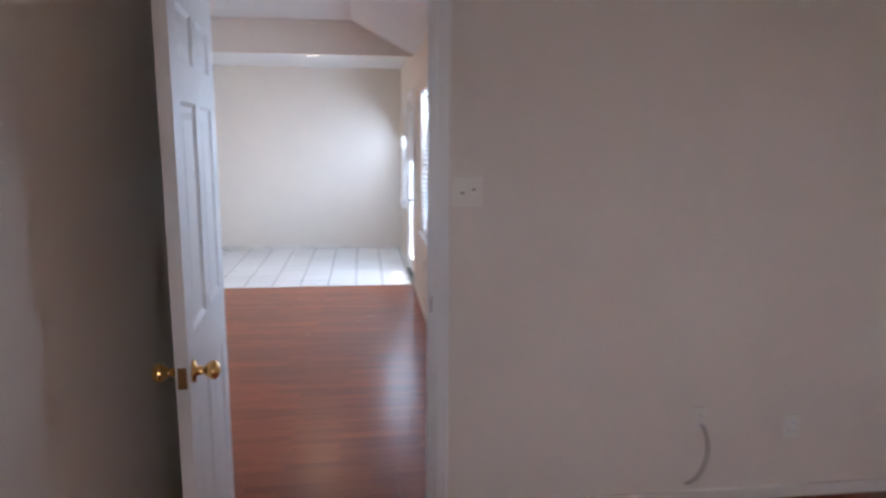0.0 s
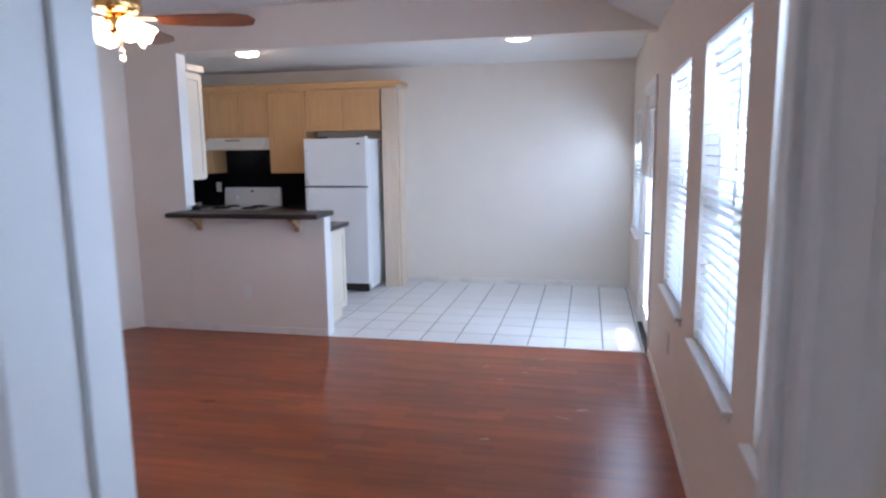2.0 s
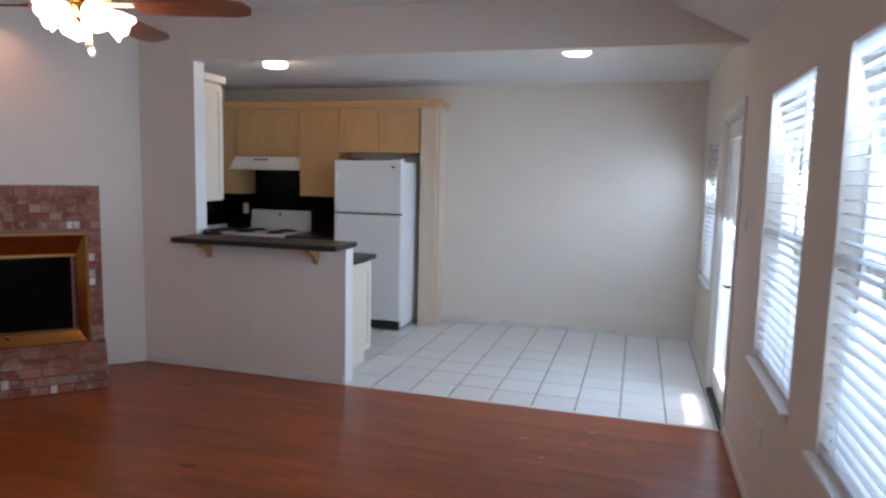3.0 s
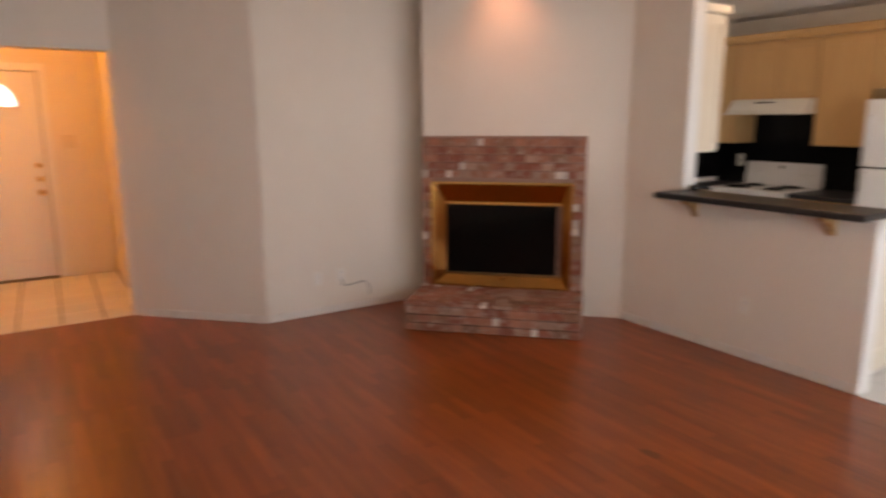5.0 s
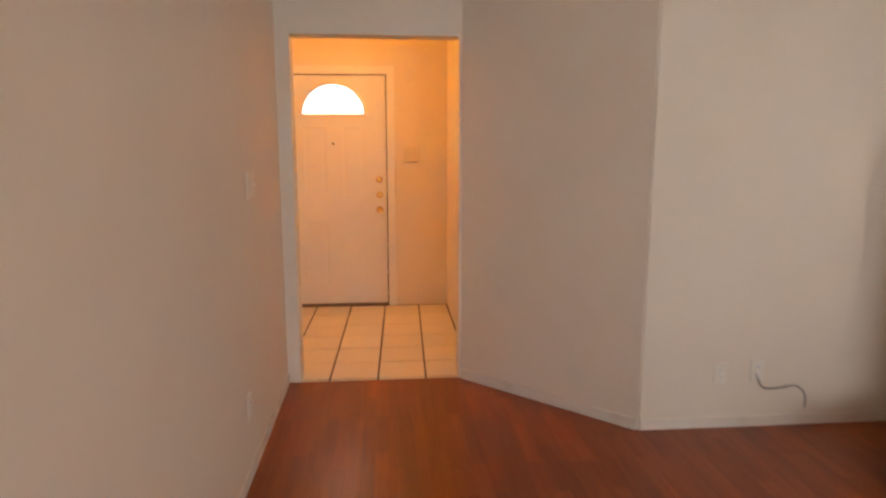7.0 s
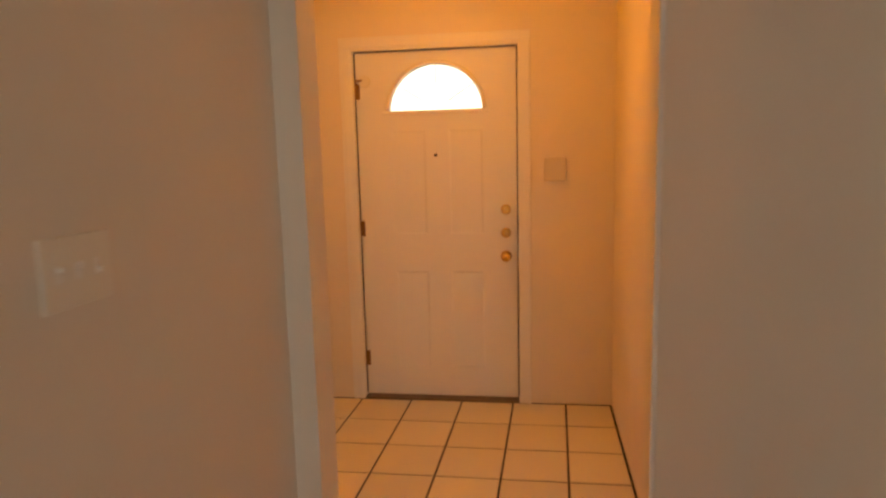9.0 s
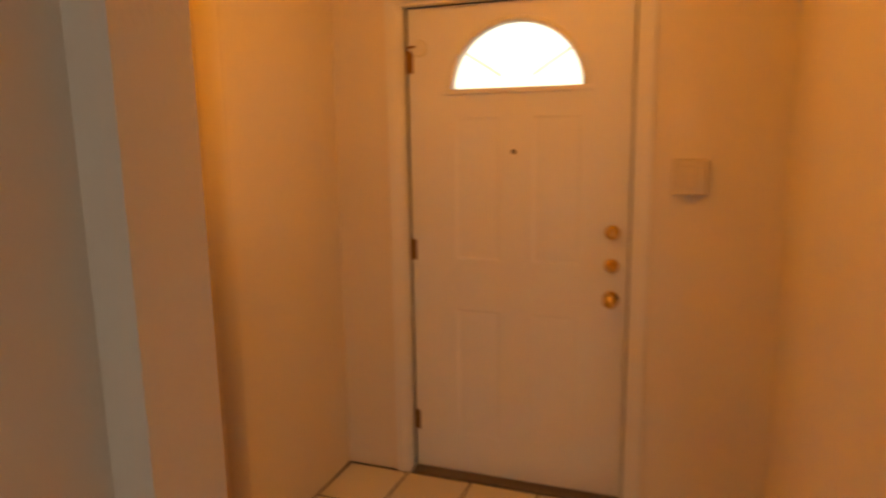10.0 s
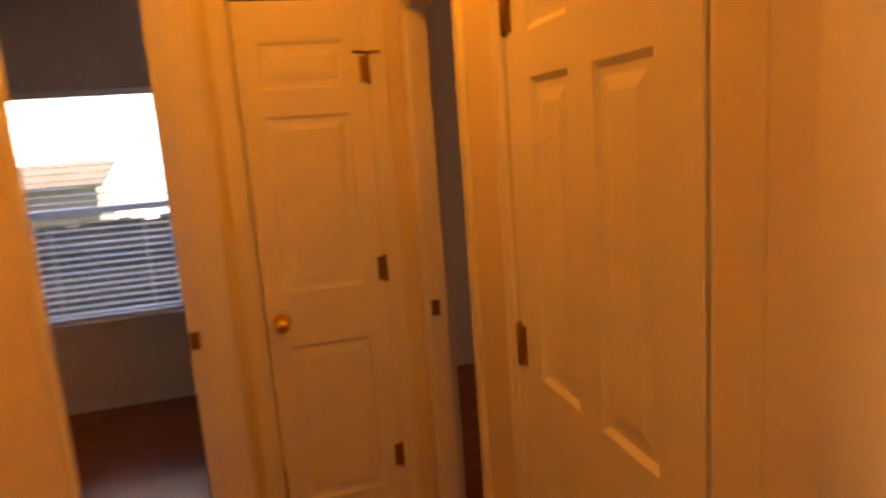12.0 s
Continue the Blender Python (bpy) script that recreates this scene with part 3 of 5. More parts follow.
panel_door("door_1", 0.765, 2.10, 2, pose(0.254, 3.772, 0, 0, 0, -85.6), "white six-panel interior door standing open with brass knob", hinge_side=0, knob_z=0.945, rise=0.035)

# coat closet door in the hall
lining("y", 2.41, 3.088, 2.05, -6.465, -6.404, stop=False)
casing("y", 2.41, 3.088, 2.05, -6.40, 1, sides=(1, 0))
panel_door("door_2", 0.642, 2.03, 2, pose(-6.399, 2.424, 0, 0, 0, 90), "white six-panel closet door, closed, with brass knob", hinge_side=0)
# linen closet door at the end of the hall
lining("x", -6.28, -5.80, 2.05, 1.25, 1.37, stop=False)
casing("x", -6.28, -5.80, 2.05, 1.37, 1)
panel_door("door_3", 0.447, 2.03, 1, pose(-6.266, 1.334, 0, 0, 0, 0), "narrow white three-panel linen closet door, closed", hinge_side=1, knob_x=0.395)
# doorway in the hall side wall, its door swung into the closet
lining("y", NEAR[0], NEAR[1], 2.05, HX0, HX1)
casing("y", NEAR[0], NEAR[1], 2.05, HX0, -1)
panel_door("door_4", 0.67, 2.03, 2, pose(HX1 + 0.012, NEAR[0] + 0.010, 0, 0, 0, 8), "white six-panel closet door standing open off the hall", hinge_side=0)
for z in (0.31, 1.15, 1.79):
    solid("hinge_leaf", boxed(HX1 - 0.042, NEAR[0] + 0.0125, z - 0.043, HX1 - 0.006, NEAR[0] + 0.0155, z + 0.043, 0.0012), M_HINGE, "aged brass hinge leaf let into the jamb", "hinge", kind="structure")
# doorways to the side room and the back bedroom
lining("y", 1.47, 2.06, 1.99, -6.465, -6.40, (0, 0.915, -6.425), stop=False)
casing("y", 1.47, 2.06, 1.99, -6.40, 1)
tr = thing("door_frame", "white painted wooden door jamb", "door frame", kind="structure")
part("jamb", boxed(-5.705, 1.48, 0, -5.565, 1.493, 2.024), M_TRIM, tr)
part("jamb", boxed(HX0 - 0.003, 2.246, 0, HX1 + 0.003, 2.262, 2.024), M_TRIM, tr)
part("head_jamb", boxed(-5.57, 1.4935, 2.025, OX1, 2.2455, 2.042), M_TRIM, tr)
part("door_stop", boxed(-5.645, 1.493, 0, -5.61, 1.503, 2.024), M_TRIM, tr)
part("strike_plate", boxed(-5.60, 1.492, 0.89, -5.567, 1.495, 0.95), M_HINGE, tr, "aged brass strike plate")
casing("y", 1.48, 2.262, 2.04, HX0, -1, sides=(0, 1))
tr = thing("trim", "white moulded wooden door casing", "trim", kind="structure")
bm = boxed(-5.712, 1.39, 0, -5.7, 1.492, 2.10, 0.002)
box(bm, -5.718, 1.40, 0, -5.711, 1.43, 2.10, 0.002)
part("casing_board", bm, M_TRIM, tr)

# front door with a half-round light
FD0, FD1, FDH = 3.612, 4.538, 2.045
FT = 0.045
fd = thing("front_door", "white embossed steel front door, closed, half-round window", "door", pose(FX - 0.052, FD0, 0, 0, 0, 90), kind="structure")
FW = FD1 - FD0
emb = [(0.205, 0.40, 1.0, 1.60), (0.535, 0.73, 1.0, 1.60), (0.205, 0.40, 0.19, 0.78), (0.535, 0.73, 0.19, 0.78)]
LIGHT = (0.155, 0.775, 1.685, 2.005)
part("leaf", pierced(0, FW, 0.013, FDH, 0, FT, [*emb, LIGHT], "x"), M_DOOR, fd)
for e in emb:
    bm = bmesh.new()
    field(bm, *e, FT, 0.0035)
    part("panel", bm, M_DOOR, fd, "shallow embossed panel")
bm = bmesh.new()
cx, cz, R = 0.465, 1.715, 0.265
outer, inner = [], []
N = 24
corner = math.atan2(0.29, 0.31)
for a in sorted([math.pi * i / N for i in range(N + 1)] + [corner, math.pi - corner]):
    inner.append((cx + R * math.cos(a), cz + 0.25 * math.sin(a)))
    dx, dz = math.cos(a), math.sin(a)
    k = min(0.31 / abs(dx) if abs(dx) > 1e-6 else 9, 0.29 / dz if dz > 1e-6 else 9)
    outer.append((cx + k * dx, cz + k * dz))
N += 2
for y in (0.0, FT):
    vi = [bm.verts.new((x, y, z)) for x, z in inner]
    vo = [bm.verts.new((x, y, z)) for x, z in outer]
    for i in range(N):
        bm.faces.new((vo[i], vo[i + 1], vi[i + 1], vi[i]))
    lo = [bm.verts.new((LIGHT[0], y, LIGHT[2])), bm.verts.new((LIGHT[1], y, LIGHT[2]))]
    bm.faces.new((lo[0], lo[1], vo[0], vi[0], vi[N], vo[N]))
    if y == 0:
        keep = vi
    else:
        for i in range(N):
            bm.faces.new((keep[i], keep[i + 1], vi[i + 1], vi[i]))
        bm.faces.new((keep[N], keep[0], vi[0], vi[N]))
part("light_surround", bm, M_DOOR, fd)
arc = [(cx + (R + 0.012) * math.cos(math.pi * i / 32), -0.004, cz + 0.262 * math.sin(math.pi * i / 32)) for i in range(33)]
part("light_moulding", tube(arc, 0.013), M_DOOR, fd, "raised half-round moulding")
part("light_moulding", boxed(cx - 0.31, -0.014, cz - 0.024, cx + 0.31, 0.001, cz - 0.002, 0.004), M_DOOR, fd)
for a in (35, 90, 145):
    ca, sa = math.cos(radians(a)), math.sin(radians(a))
    part("muntin", tube(((cx + 0.08 * ca, 0.022, cz + 0.08 * sa), (cx + R * ca, 0.022, cz + 0.25 * sa)), 0.003), M_TRIM, fd)
bm = bmesh.new()
for y in (0.020, 0.026):
    bm.faces.new([bm.verts.new((x, y, z)) for x, z in inner])
glass = part("pane", bm, M_GLASS, fd, "half-round glass pane")
glass.visible_shadow = False
knob(fd, FW - 0.068, 0.87, FT, (0,))
for z in (1.005, 1.14):
    b = part("deadbolt", turned(((0.029, 0), (0.029, -0.007), (0.021, -0.014), (0.017, -0.016)), "y", 20, (FW - 0.068, 0, z)), M_BRASS, fd, "polished brass deadbolt")
    part("thumb_turn", boxed(FW - 0.086, -0.032, z - 0.006, FW - 0.050, -0.016, z + 0.006, 0.003), M_BRASS, b)
part("peephole", turned(((0.010, 0), (0.010, -0.005), (0.006, -0.006)), "y", 16, (FW / 2 - 0.005, 0, 1.458)), M_DARKM, fd, "dark peephole")
part("door_bumper", turned(((0.036, 0.0), (0.036, -0.006), (0.03, -0.01)), "y", 24, (0.052, 0, 1.885)), M_PLATE, fd, "round white bumper disc")
hinges(fd, FT, FDH, 0)
fr = thing("door_frame", "white painted front door frame with dark threshold", "door frame", kind="structure")
part("jamb", boxed(FX - 0.14, 3.598, 0, FX + 0.002, FD0 - 0.004, 2.06), M_TRIM, fr)
part("jamb", boxed(FX - 0.14, FD1 + 0.004, 0, FX + 0.002, 4.552, 2.06), M_TRIM, fr)
part("head_jamb", boxed(FX - 0.14, 3.598, FDH + 0.004, FX + 0.002, 4.552, 2.064), M_TRIM, fr)
part("threshold", boxed(FX - 0.14, FD0 - 0.003, -0.01, FX + 0.006, FD1 + 0.003, 0.010, 0.003), M_THRESH, fr, "bronze metal threshold")
part("weather_strip", boxed(FX - 0.0515, FD1 - 0.004, 0.02, FX - 0.042, FD1 + 0.0035, FDH), M_BLACK, fr, "dark weather strip")
part("weather_strip", boxed(FX - 0.0515, FD0 - 0.0035, 0.02, FX - 0.044, FD0 + 0.002, FDH), M_BLACK, fr, "dark weather strip")
part("weather_strip", boxed(FX - 0.0515, FD0 + 0.008, FDH - 0.001, FX - 0.044, FD1 - 0.01, FDH + 0.0035), M_BLACK, fr, "dark weather strip")
casing("y", 3.60, 4.55, 2.06, FX, 1, w=0.062)
area_light("window_daylight", (FX - 0.35, 4.08, 1.9), (FX, 4.08, 1.8), 0.8, 0.5, 1.3, (0.80, 0.89, 1))


def window(name, axis, a0, a1, z0, z1, inner, outer, label, sill=True):
    """A double-hung window in a wall along axis; inner and outer: the wall's faces."""
    w = thing(name, label, "window", kind="structure")
    s = 1 if outer > inner else -1

    def b(p0, p1, d0, d1, r0, r1, bev=0.0):
        lo, hi = sorted((inner + s * d0, inner + s * d1))
        return boxed(*((p0, lo, r0, p1, hi, r1, bev) if axis == "x" else (lo, p0, r0, hi, p1, r1, bev)))

    f = part("window_frame", b(a0, a0 + 0.03, 0.07, 0.13, z0, z1), M_TRIM, w)
    part("window_frame", b(a1 - 0.03, a1, 0.07, 0.13, z0, z1), M_TRIM, w)
    part("window_frame", b(a0 + 0.03, a1 - 0.03, 0.07, 0.13, z1 - 0.03, z1), M_TRIM, w)
    part("window_frame", b(a0 + 0.03, a1 - 0.03, 0.07, 0.13, z0, z0 + 0.035), M_TRIM, w)
    zm = (z0 + z1) / 2 - 0.02
    part("meeting_rail", b(a0 + 0.03, a1 - 0.03, 0.08, 0.115, zm - 0.022, zm + 0.022), M_TRIM, w)
    for r0, r1 in ((z0 + 0.035, zm - 0.022), (zm + 0.022, z1 - 0.03)):
        p = part("pane", b(a0 + 0.03, a1 - 0.03, 0.096, 0.100, r0, r1), M_GLASS, w)
        p.visible_shadow = False
    if sill:
        part("window_sill", b(a0 - 0.04, a1 + 0.04, -0.032, 0.07, z0 - 0.022, z0 - 0.001, 0.005), M_TRIM, w, "white painted wooden sill")
        part("apron", b(a0 - 0.02, a1 + 0.02, -0.010, -0.001, z0 - 0.05, z0 - 0.0225, 0.003), M_TRIM, w)
    return w


def blind(axis, a0, a1, z0, z1, at, tilt, label, wand=True, slack=0.0):
    """A horizontal blind in the plane `at`, from z1 down to z0."""
    bl = thing("window_blind", label, "blind", group="window blinds")

    def place(bm):
        if axis == "y":
            bmesh.ops.rotate(bm, verts=bm.verts, matrix=Matrix.Rotation(radians(90), 3, "Z"))
            bmesh.ops.translate(bm, verts=bm.verts, vec=(at, (a0 + a1) / 2, 0))
        else:
            bmesh.ops.translate(bm, verts=bm.verts, vec=((a0 + a1) / 2, at, 0))
        return bm

    h = (a1 - a0) / 2 - 0.008
    part("headrail", place(boxed(-h, -0.026, z1 - 0.042, h, 0.026, z1 - 0.002, 0.003)), M_SLAT, bl)
    part("bottom_rail", place(boxed(-h, -0.025, z0 + 0.004, h, 0.025, z0 + 0.022, 0.004)), M_SLAT, bl)
    sl = bmesh.new()
    prof = [(-0.025, 0.0), (-0.013, 0.0035), (0.0, 0.0045), (0.013, 0.0035), (0.025, 0.0)]
    ct, st = math.cos(radians(tilt)), math.sin(radians(tilt))
    rows = []
    for dz in (0.0, 0.0014):
        for x in (-h, h):
            rows.append([sl.verts.new((x, y * ct - (z + dz) * st, y * st + (z + dz) * ct)) for y, z in prof])
    for i in range(4):
        sl.faces.new((rows[0][i], rows[0][i + 1], rows[1][i + 1], rows[1][i]))
        sl.faces.new((rows[2][i], rows[3][i], rows[3][i + 1], rows[2][i + 1]))
    for q in (0, 4):
        sl.faces.new((rows[0][q], rows[1][q], rows[3][q], rows[2][q]))
    me = finish("slat", place(sl), M_SLAT)
    n = int((z1 - z0 - 0.07) / 0.0425)
    for i in range(n):
        dz = random.uniform(-0.0015, 0.0015)
        piece("slat", me, bl, pose(0, 0, z0 + 0.046 + i * 0.0425 + dz))
    for x in (-h * 0.62, h * 0.62):
        for y in (-0.027, 0.027):
            part("ladder_cord", place(boxed(x - 0.0012, y - 0.001, z0 + 0.01, x + 0.0012, y + 0.001, z1 - 0.03)), M_SLAT, bl)
    if wand:
        part("tilt_wand", place(tube(((-h * 0.8, 0.034 if axis == "y" else -0.034, z1 - 0.03), (-h * 0.8, 0.040 if axis == "y" else -0.04, z1 - 0.62)), 0.004)), M_SLAT, bl)
    return bl


for i, (y0, y1, z0, z1) in enumerate(WINDOWS):
    window("window_%d" % (i + 1), "y", y0, y1, z0, z1, EX0, EX1, "white double-hung window with painted sill")
    blind("y", y0 + 0.004, y1 - 0.004, z0, z1, EX0 + 0.034, 3, "white two-inch horizontal blind, lowered with open slats")
window("window_5", "x", -5.29, -4.42, 0.57, 1.945, -0.54, -0.66, "white double-hung bedroom window looking onto a fence")
blind("x", -5.286, -4.424, 0.57, 1.945, -0.575, -3, "white horizontal blind, lowered with open slats", wand=False)
# the next two windows are assumed, unseen openings for the fill lamps
window("window_7", "y", 0.3, 1.5, 0.8, 2.0, -9.6, -9.72, "white side room window, assumed and out of view")
window("window_6", "x", 0.9, 2.5, 0.9, 2.1, -0.54, -0.66, "white bedroom window, assumed and out of view")

# glass patio door
pd = thing("patio_door", "white patio door with full glass, closed", "door", kind="structure")
y0, y1 = 8.232, 9.068
part("leaf", pierced(y0, y1, 0.03, 1.99, EX0 + 0.02, EX0 + 0.064, [(y0 + 0.10, y1 - 0.10, 0.20, 1.88)], "y"), M_DOOR, pd)
g = part("pane", boxed(EX0 + 0.038, y0 + 0.10, 0.20, EX0 + 0.044, y1 - 0.10, 1.88), M_GLASS, pd, "clear full-length glass")
g.visible_shadow = False
part("glazing_bead", pierced(y0 + 0.085, y1 - 0.085, 0.185, 1.895, EX0 + 0.012, EX0 + 0.021, [(y0 + 0.105, y1 - 0.105, 0.205, 1.875)], "y"), M_DOOR, pd)
part("lever_handle", tube(((EX0 + 0.02, y0 + 0.05, 0.92), (EX0 - 0.03, y0 + 0.05, 0.92), (EX0 - 0.035, y0 + 0.09, 0.92), (EX0 - 0.033, y0 + 0.15, 0.915)), 0.009), M_DARKM, pd, "dark metal lever handle")
part("rose", turned(((0.028, 0.021), (0.028, 0.013), (0.02, 0.008)), "x", 18, (EX0, y0 + 0.05, 0.92)), M_DARKM, pd)
part("deadbolt", turned(((0.026, 0.021), (0.026, 0.010), (0.018, 0.004)), "x", 18, (EX0, y0 + 0.05, 1.08)), M_DARKM, pd)
fr = thing("door_frame", "white painted patio door frame", "door frame", kind="structure")
part("jamb", boxed(EX0 - 0.003, 8.198, 0, EX1, y0 - 0.003, 2.03), M_TRIM, fr)
part("jamb", boxed(EX0 - 0.003, y1 + 0.003, 0, EX1, 9.102, 2.03), M_TRIM, fr)
part("head_jamb", boxed(EX0 - 0.003, 8.198, 1.995, EX1, 9.102, 2.032), M_TRIM, fr)
part("threshold", boxed(EX0 - 0.02, y0 - 0.003, -0.01, EX1, y1 + 0.003, 0.028, 0.004), M_DARKM, fr, "dark metal threshold")
casing("y", 8.20, 9.10, 2.03, EX0, -1)

# low baseboards
M_BASE = material("baseboard_paint", (0.77, 0.73, 0.68), 0.5, var=0.04, dirt=(0.45, 0.38, 0.32), dirt_amount=0.4, dirt_scale=4)


def baseboard(axis, a0, a1, plane, out):
    lo, hi = sorted((plane, plane + out * 0.011))
    bm = boxed(*((a0, lo, 0.001, a1, hi, 0.062, 0.003) if axis == "x" else (lo, a0, 0.001, hi, a1, 0.062, 0.003)))
    solid("baseboard", bm, M_BASE, "low off-white painted baseboard", "baseboard", kind="structure")


for a in (("x", -5.32, 0.23, SY1, 1), ("x", 1.12, EX0 - 0.012, SY1, 1), ("y", SY1, 8.14, EX0, -1), ("y", 9.16, BY, EX0, -1), ("x", -1.21, EX0 - 0.012, BY, -1), ("y", 5.83, 7.35, -4.485, 1),
          ("x", -3.04, -1.274, KY, -1), ("x", 1.12, 3.5, SY0, -1), ("y", -0.5, SY0, 0.12, 1), 
          ("x", -5.56, -2.0, -0.54, 1), ("y", 2.33, 3.77, HX0, -1), ("x", -9.5, -6.53, -0.28, 1)):
    baseboard(*a)
bm = bmesh.new()
slanted(bm, (-4.49, 5.815), (-5.315, 4.99), 0.011, 0.001, 0.062)
solid("baseboard", bm, M_BASE, "low off-white painted baseboard", "baseboard", kind="structure")
# white-painted end caps of the half wall and of the wall beside the pass-through
solid("trim", boxed(-1.273, KY - 0.004, 0.0, -1.26, KY + 0.125, 1.028, 0.003), M_TRIM, "white end board of the half wall", "trim", kind="structure")
solid("trim", boxed(-2.554, KY - 0.004, 1.075, -2.541, KY + 0.125, KIT_Z - 0.001, 0.003), M_TRIM, "white board on the pass-through's edge", "trim", kind="structure")

# ---- kitchen ----
bar = thing("breakfast_bar", "charcoal laminate bar top on the half wall", "bar top")
part("bar_top", boxed(-2.60, 7.99, 1.03, -1.225, 8.36, 1.072, 0.012), M_COUNTER, bar)


def bracket(x):
    br = thing("bar_bracket", "scrolled oak bracket under the bar top", "bracket", group="bar brackets")
    bm = bmesh.new()
    pts = [(0, 0), (0, -0.125), (-0.018, -0.125), (-0.03, -0.105), (-0.035, -0.08), (-0.06, -0.07), (-0.075, -0.05), (-0.10, -0.045), (-0.125, -0.03), (-0.15, -0.028), (-0.155, 0)]
    a = [bm.verts.new((x - 0.019, KY - 0.003 + p, 1.028 + q)) for p, q in pts]
    b = [bm.verts.new((x + 0.019, KY - 0.003 + p, 1.028 + q)) for p, q in pts]
    bm.faces.new(a[::-1])
    bm.faces.new(b)
    for i in range(len(pts)):
        j = (i + 1) % len(pts)
        bm.faces.new((a[i], a[j], b[j], b[i]))
    part("scroll", bm, M_OAK, br)
    return br


bracket(-2.42)
bracket(-1.50)


def frame_door(parent, x0, x1, y, z0, z1, mat, out=-1, rail=0.055, axis="x"):
    t0, t1 = sorted((y, y + out * 0.019))
    d = part("door", pierced(x0, x1, z0, z1, t0, t1, [(x0 + rail, x1 - rail, z0 + rail, z1 - rail)], axis), mat, parent)
    lo, hi = sorted((y + out * 0.003, y + out * 0.011))
    q = (x0 + rail, x1 - rail, z0 + rail, z1 - rail)
    bm = boxed(*((q[0], lo, q[2], q[1], hi, q[3]) if axis == "x" else (lo, q[0], q[2], hi, q[1], q[3])))
    part("door_panel", bm, mat, d)
    return d


def upper(x0, x1, z0, z1, y0, doors, mat, label):
    c = thing("wall_cabinet", label, "cabinet", group="kitchen wall cabinets")
    part("body", boxed(x0 + 0.001, y0, z0, x1 - 0.001, BY - 0.001, z1), mat, c)
    n = len(doors) - 1
    for a, b in zip(doors, doors[1:]):
        frame_door(c, a + 0.003, b - 0.003, y0 - 0.001, z0 + 0.004, z1 - 0.03, mat)
    return c


UY, UT = 10.34, 2.265
upper(-3.93, -3.56, 1.32, UT, UY, (-3.93, -3.56), M_MAPLE, "maple wall cabinet beside the range hood")
upper(-3.555, -2.80, 1.74, UT, UY, (-3.555, -3.175, -2.80), M_MAPLE, "short maple wall cabinet over the range hood")
upper(-2.795, -2.33, 1.32, UT, UY, (-2.795, -2.33), M_MAPLE, "tall maple wall cabinet beside the refrigerator")
upper(-2.325, -1.425, 1.80, UT, UY, (-2.325, -1.865, -1.425), M_MAPLE, "short maple wall cabinet over the refrigerator")
tp = thing("tall_panel", "tall maple end panel beside the refrigerator", "cabinet panel")
part("panel_board", boxed(-1.405, UY - 0.02, 0.0, -1.235, BY - 0.001, UT), M_PANEL, tp)
part("edge_moulding", boxed(-1.2345, UY + 0.02, 0.0, -1.212, UY + 0.09, UT), M_PANEL, tp)
cr = thing("crown_moulding", "maple crown moulding along the cabinet tops", "moulding")
bm = bmesh.new()
prof = [(0, 0), (-0.02, 0.012), (-0.028, 0.04), (-0.055, 0.062), (-0.055, 0.075), (0.02, 0.075), (0.02, 0)]
ends = []
for x, k in ((-3.93, 0), (-1.225, 1)):
    ends.append([bm.verts.new((x - (p if k else 0), UY - 0.022 + p, UT + 0.001 + q)) for p, q in prof])
bm.faces.new(ends[0])
bm.faces.new(ends[1][::-1])
for i in range(len(prof)):
    j = (i + 1) % len(prof)
    bm.faces.new((ends[0][i], ends[1][i], ends[1][j], ends[0][j]))
part("front_run", bm, M_MAPLE, cr)
part("side_run", boxed(-1.224, UY - 0.02, UT + 0.03, -1.185, BY - 0.001, UT + 0.074, 0.006), M_MAPLE, cr)
# cabinet on the back of the wall beside the pass-through, its end panel in view
c = thing("wall_cabinet", "cream painted wall cabinet behind the pass-through wall", "cabinet", group="kitchen wall cabinets")
part("body", boxed(-3.4, KY + 0.123, 1.33, -2.57, 8.60, 2.28), M_CREAM, c)
frame_door(c, KY + 0.135, 8.595, -2.569, 1.345, 2.26, M_CREAM, 1, 0.05, "y")
part("crown", boxed(-3.4, KY + 0.123, 2.281, -2.535, 8.635, 2.345, 0.012), M_CREAM, c)

# base cabinets, counters, backsplash
bs = thing("backsplash", "glossy black kitchen backsplash", "backsplash")
part("panel_board", boxed(-3.948, BY - 0.012, 0.90, -2.2, BY - 0.0015, 1.74), M_BLACKTILE, bs)
part("panel_board", boxed(-3.949, KY + 0.13, 0.95, -3.937, BY - 0.013, 1.32), M_BLACKTILE, bs)
for x0, x1 in ((-3.93, -3.585), (-2.815, -2.25)):
    c = thing("base_cabinet", "maple base cabinet with charcoal counter", "cabinet", group="kitchen base cabinets")
    part("body", boxed(x0, 10.06, 0.09, x1, BY - 0.013, 0.865), M_MAPLE, c)
    part("toe_kick", boxed(x0, 10.12, 0.0, x1, BY - 0.013, 0.089), M_BLACK, c)
    frame_door(c, x0 + 0.01, x1 - 0.01, 10.059, 0.10, 0.70, M_MAPLE)
    part("drawer_front", boxed(x0 + 0.01, 10.04, 0.715, x1 - 0.01, 10.059, 0.855, 0.004), M_MAPLE, c)
    solid("worktop", boxed(x0, 10.03, 0.866, x1, BY - 0.013, 0.905, 0.004), M_COUNTER, "charcoal laminate kitchen worktop", "worktop")
c = thing("base_cabinet", "cream base cabinet behind the half wall", "cabinet", group="kitchen base cabinets")
part("body", boxed(-3.3, KY + 0.124, 0.09, -1.385, 8.96, 0.865), M_CREAM, c)
part("toe_kick", boxed(-3.3, KY + 0.124, 0.0, -1.40, 8.90, 0.089), M_CREAM, c)
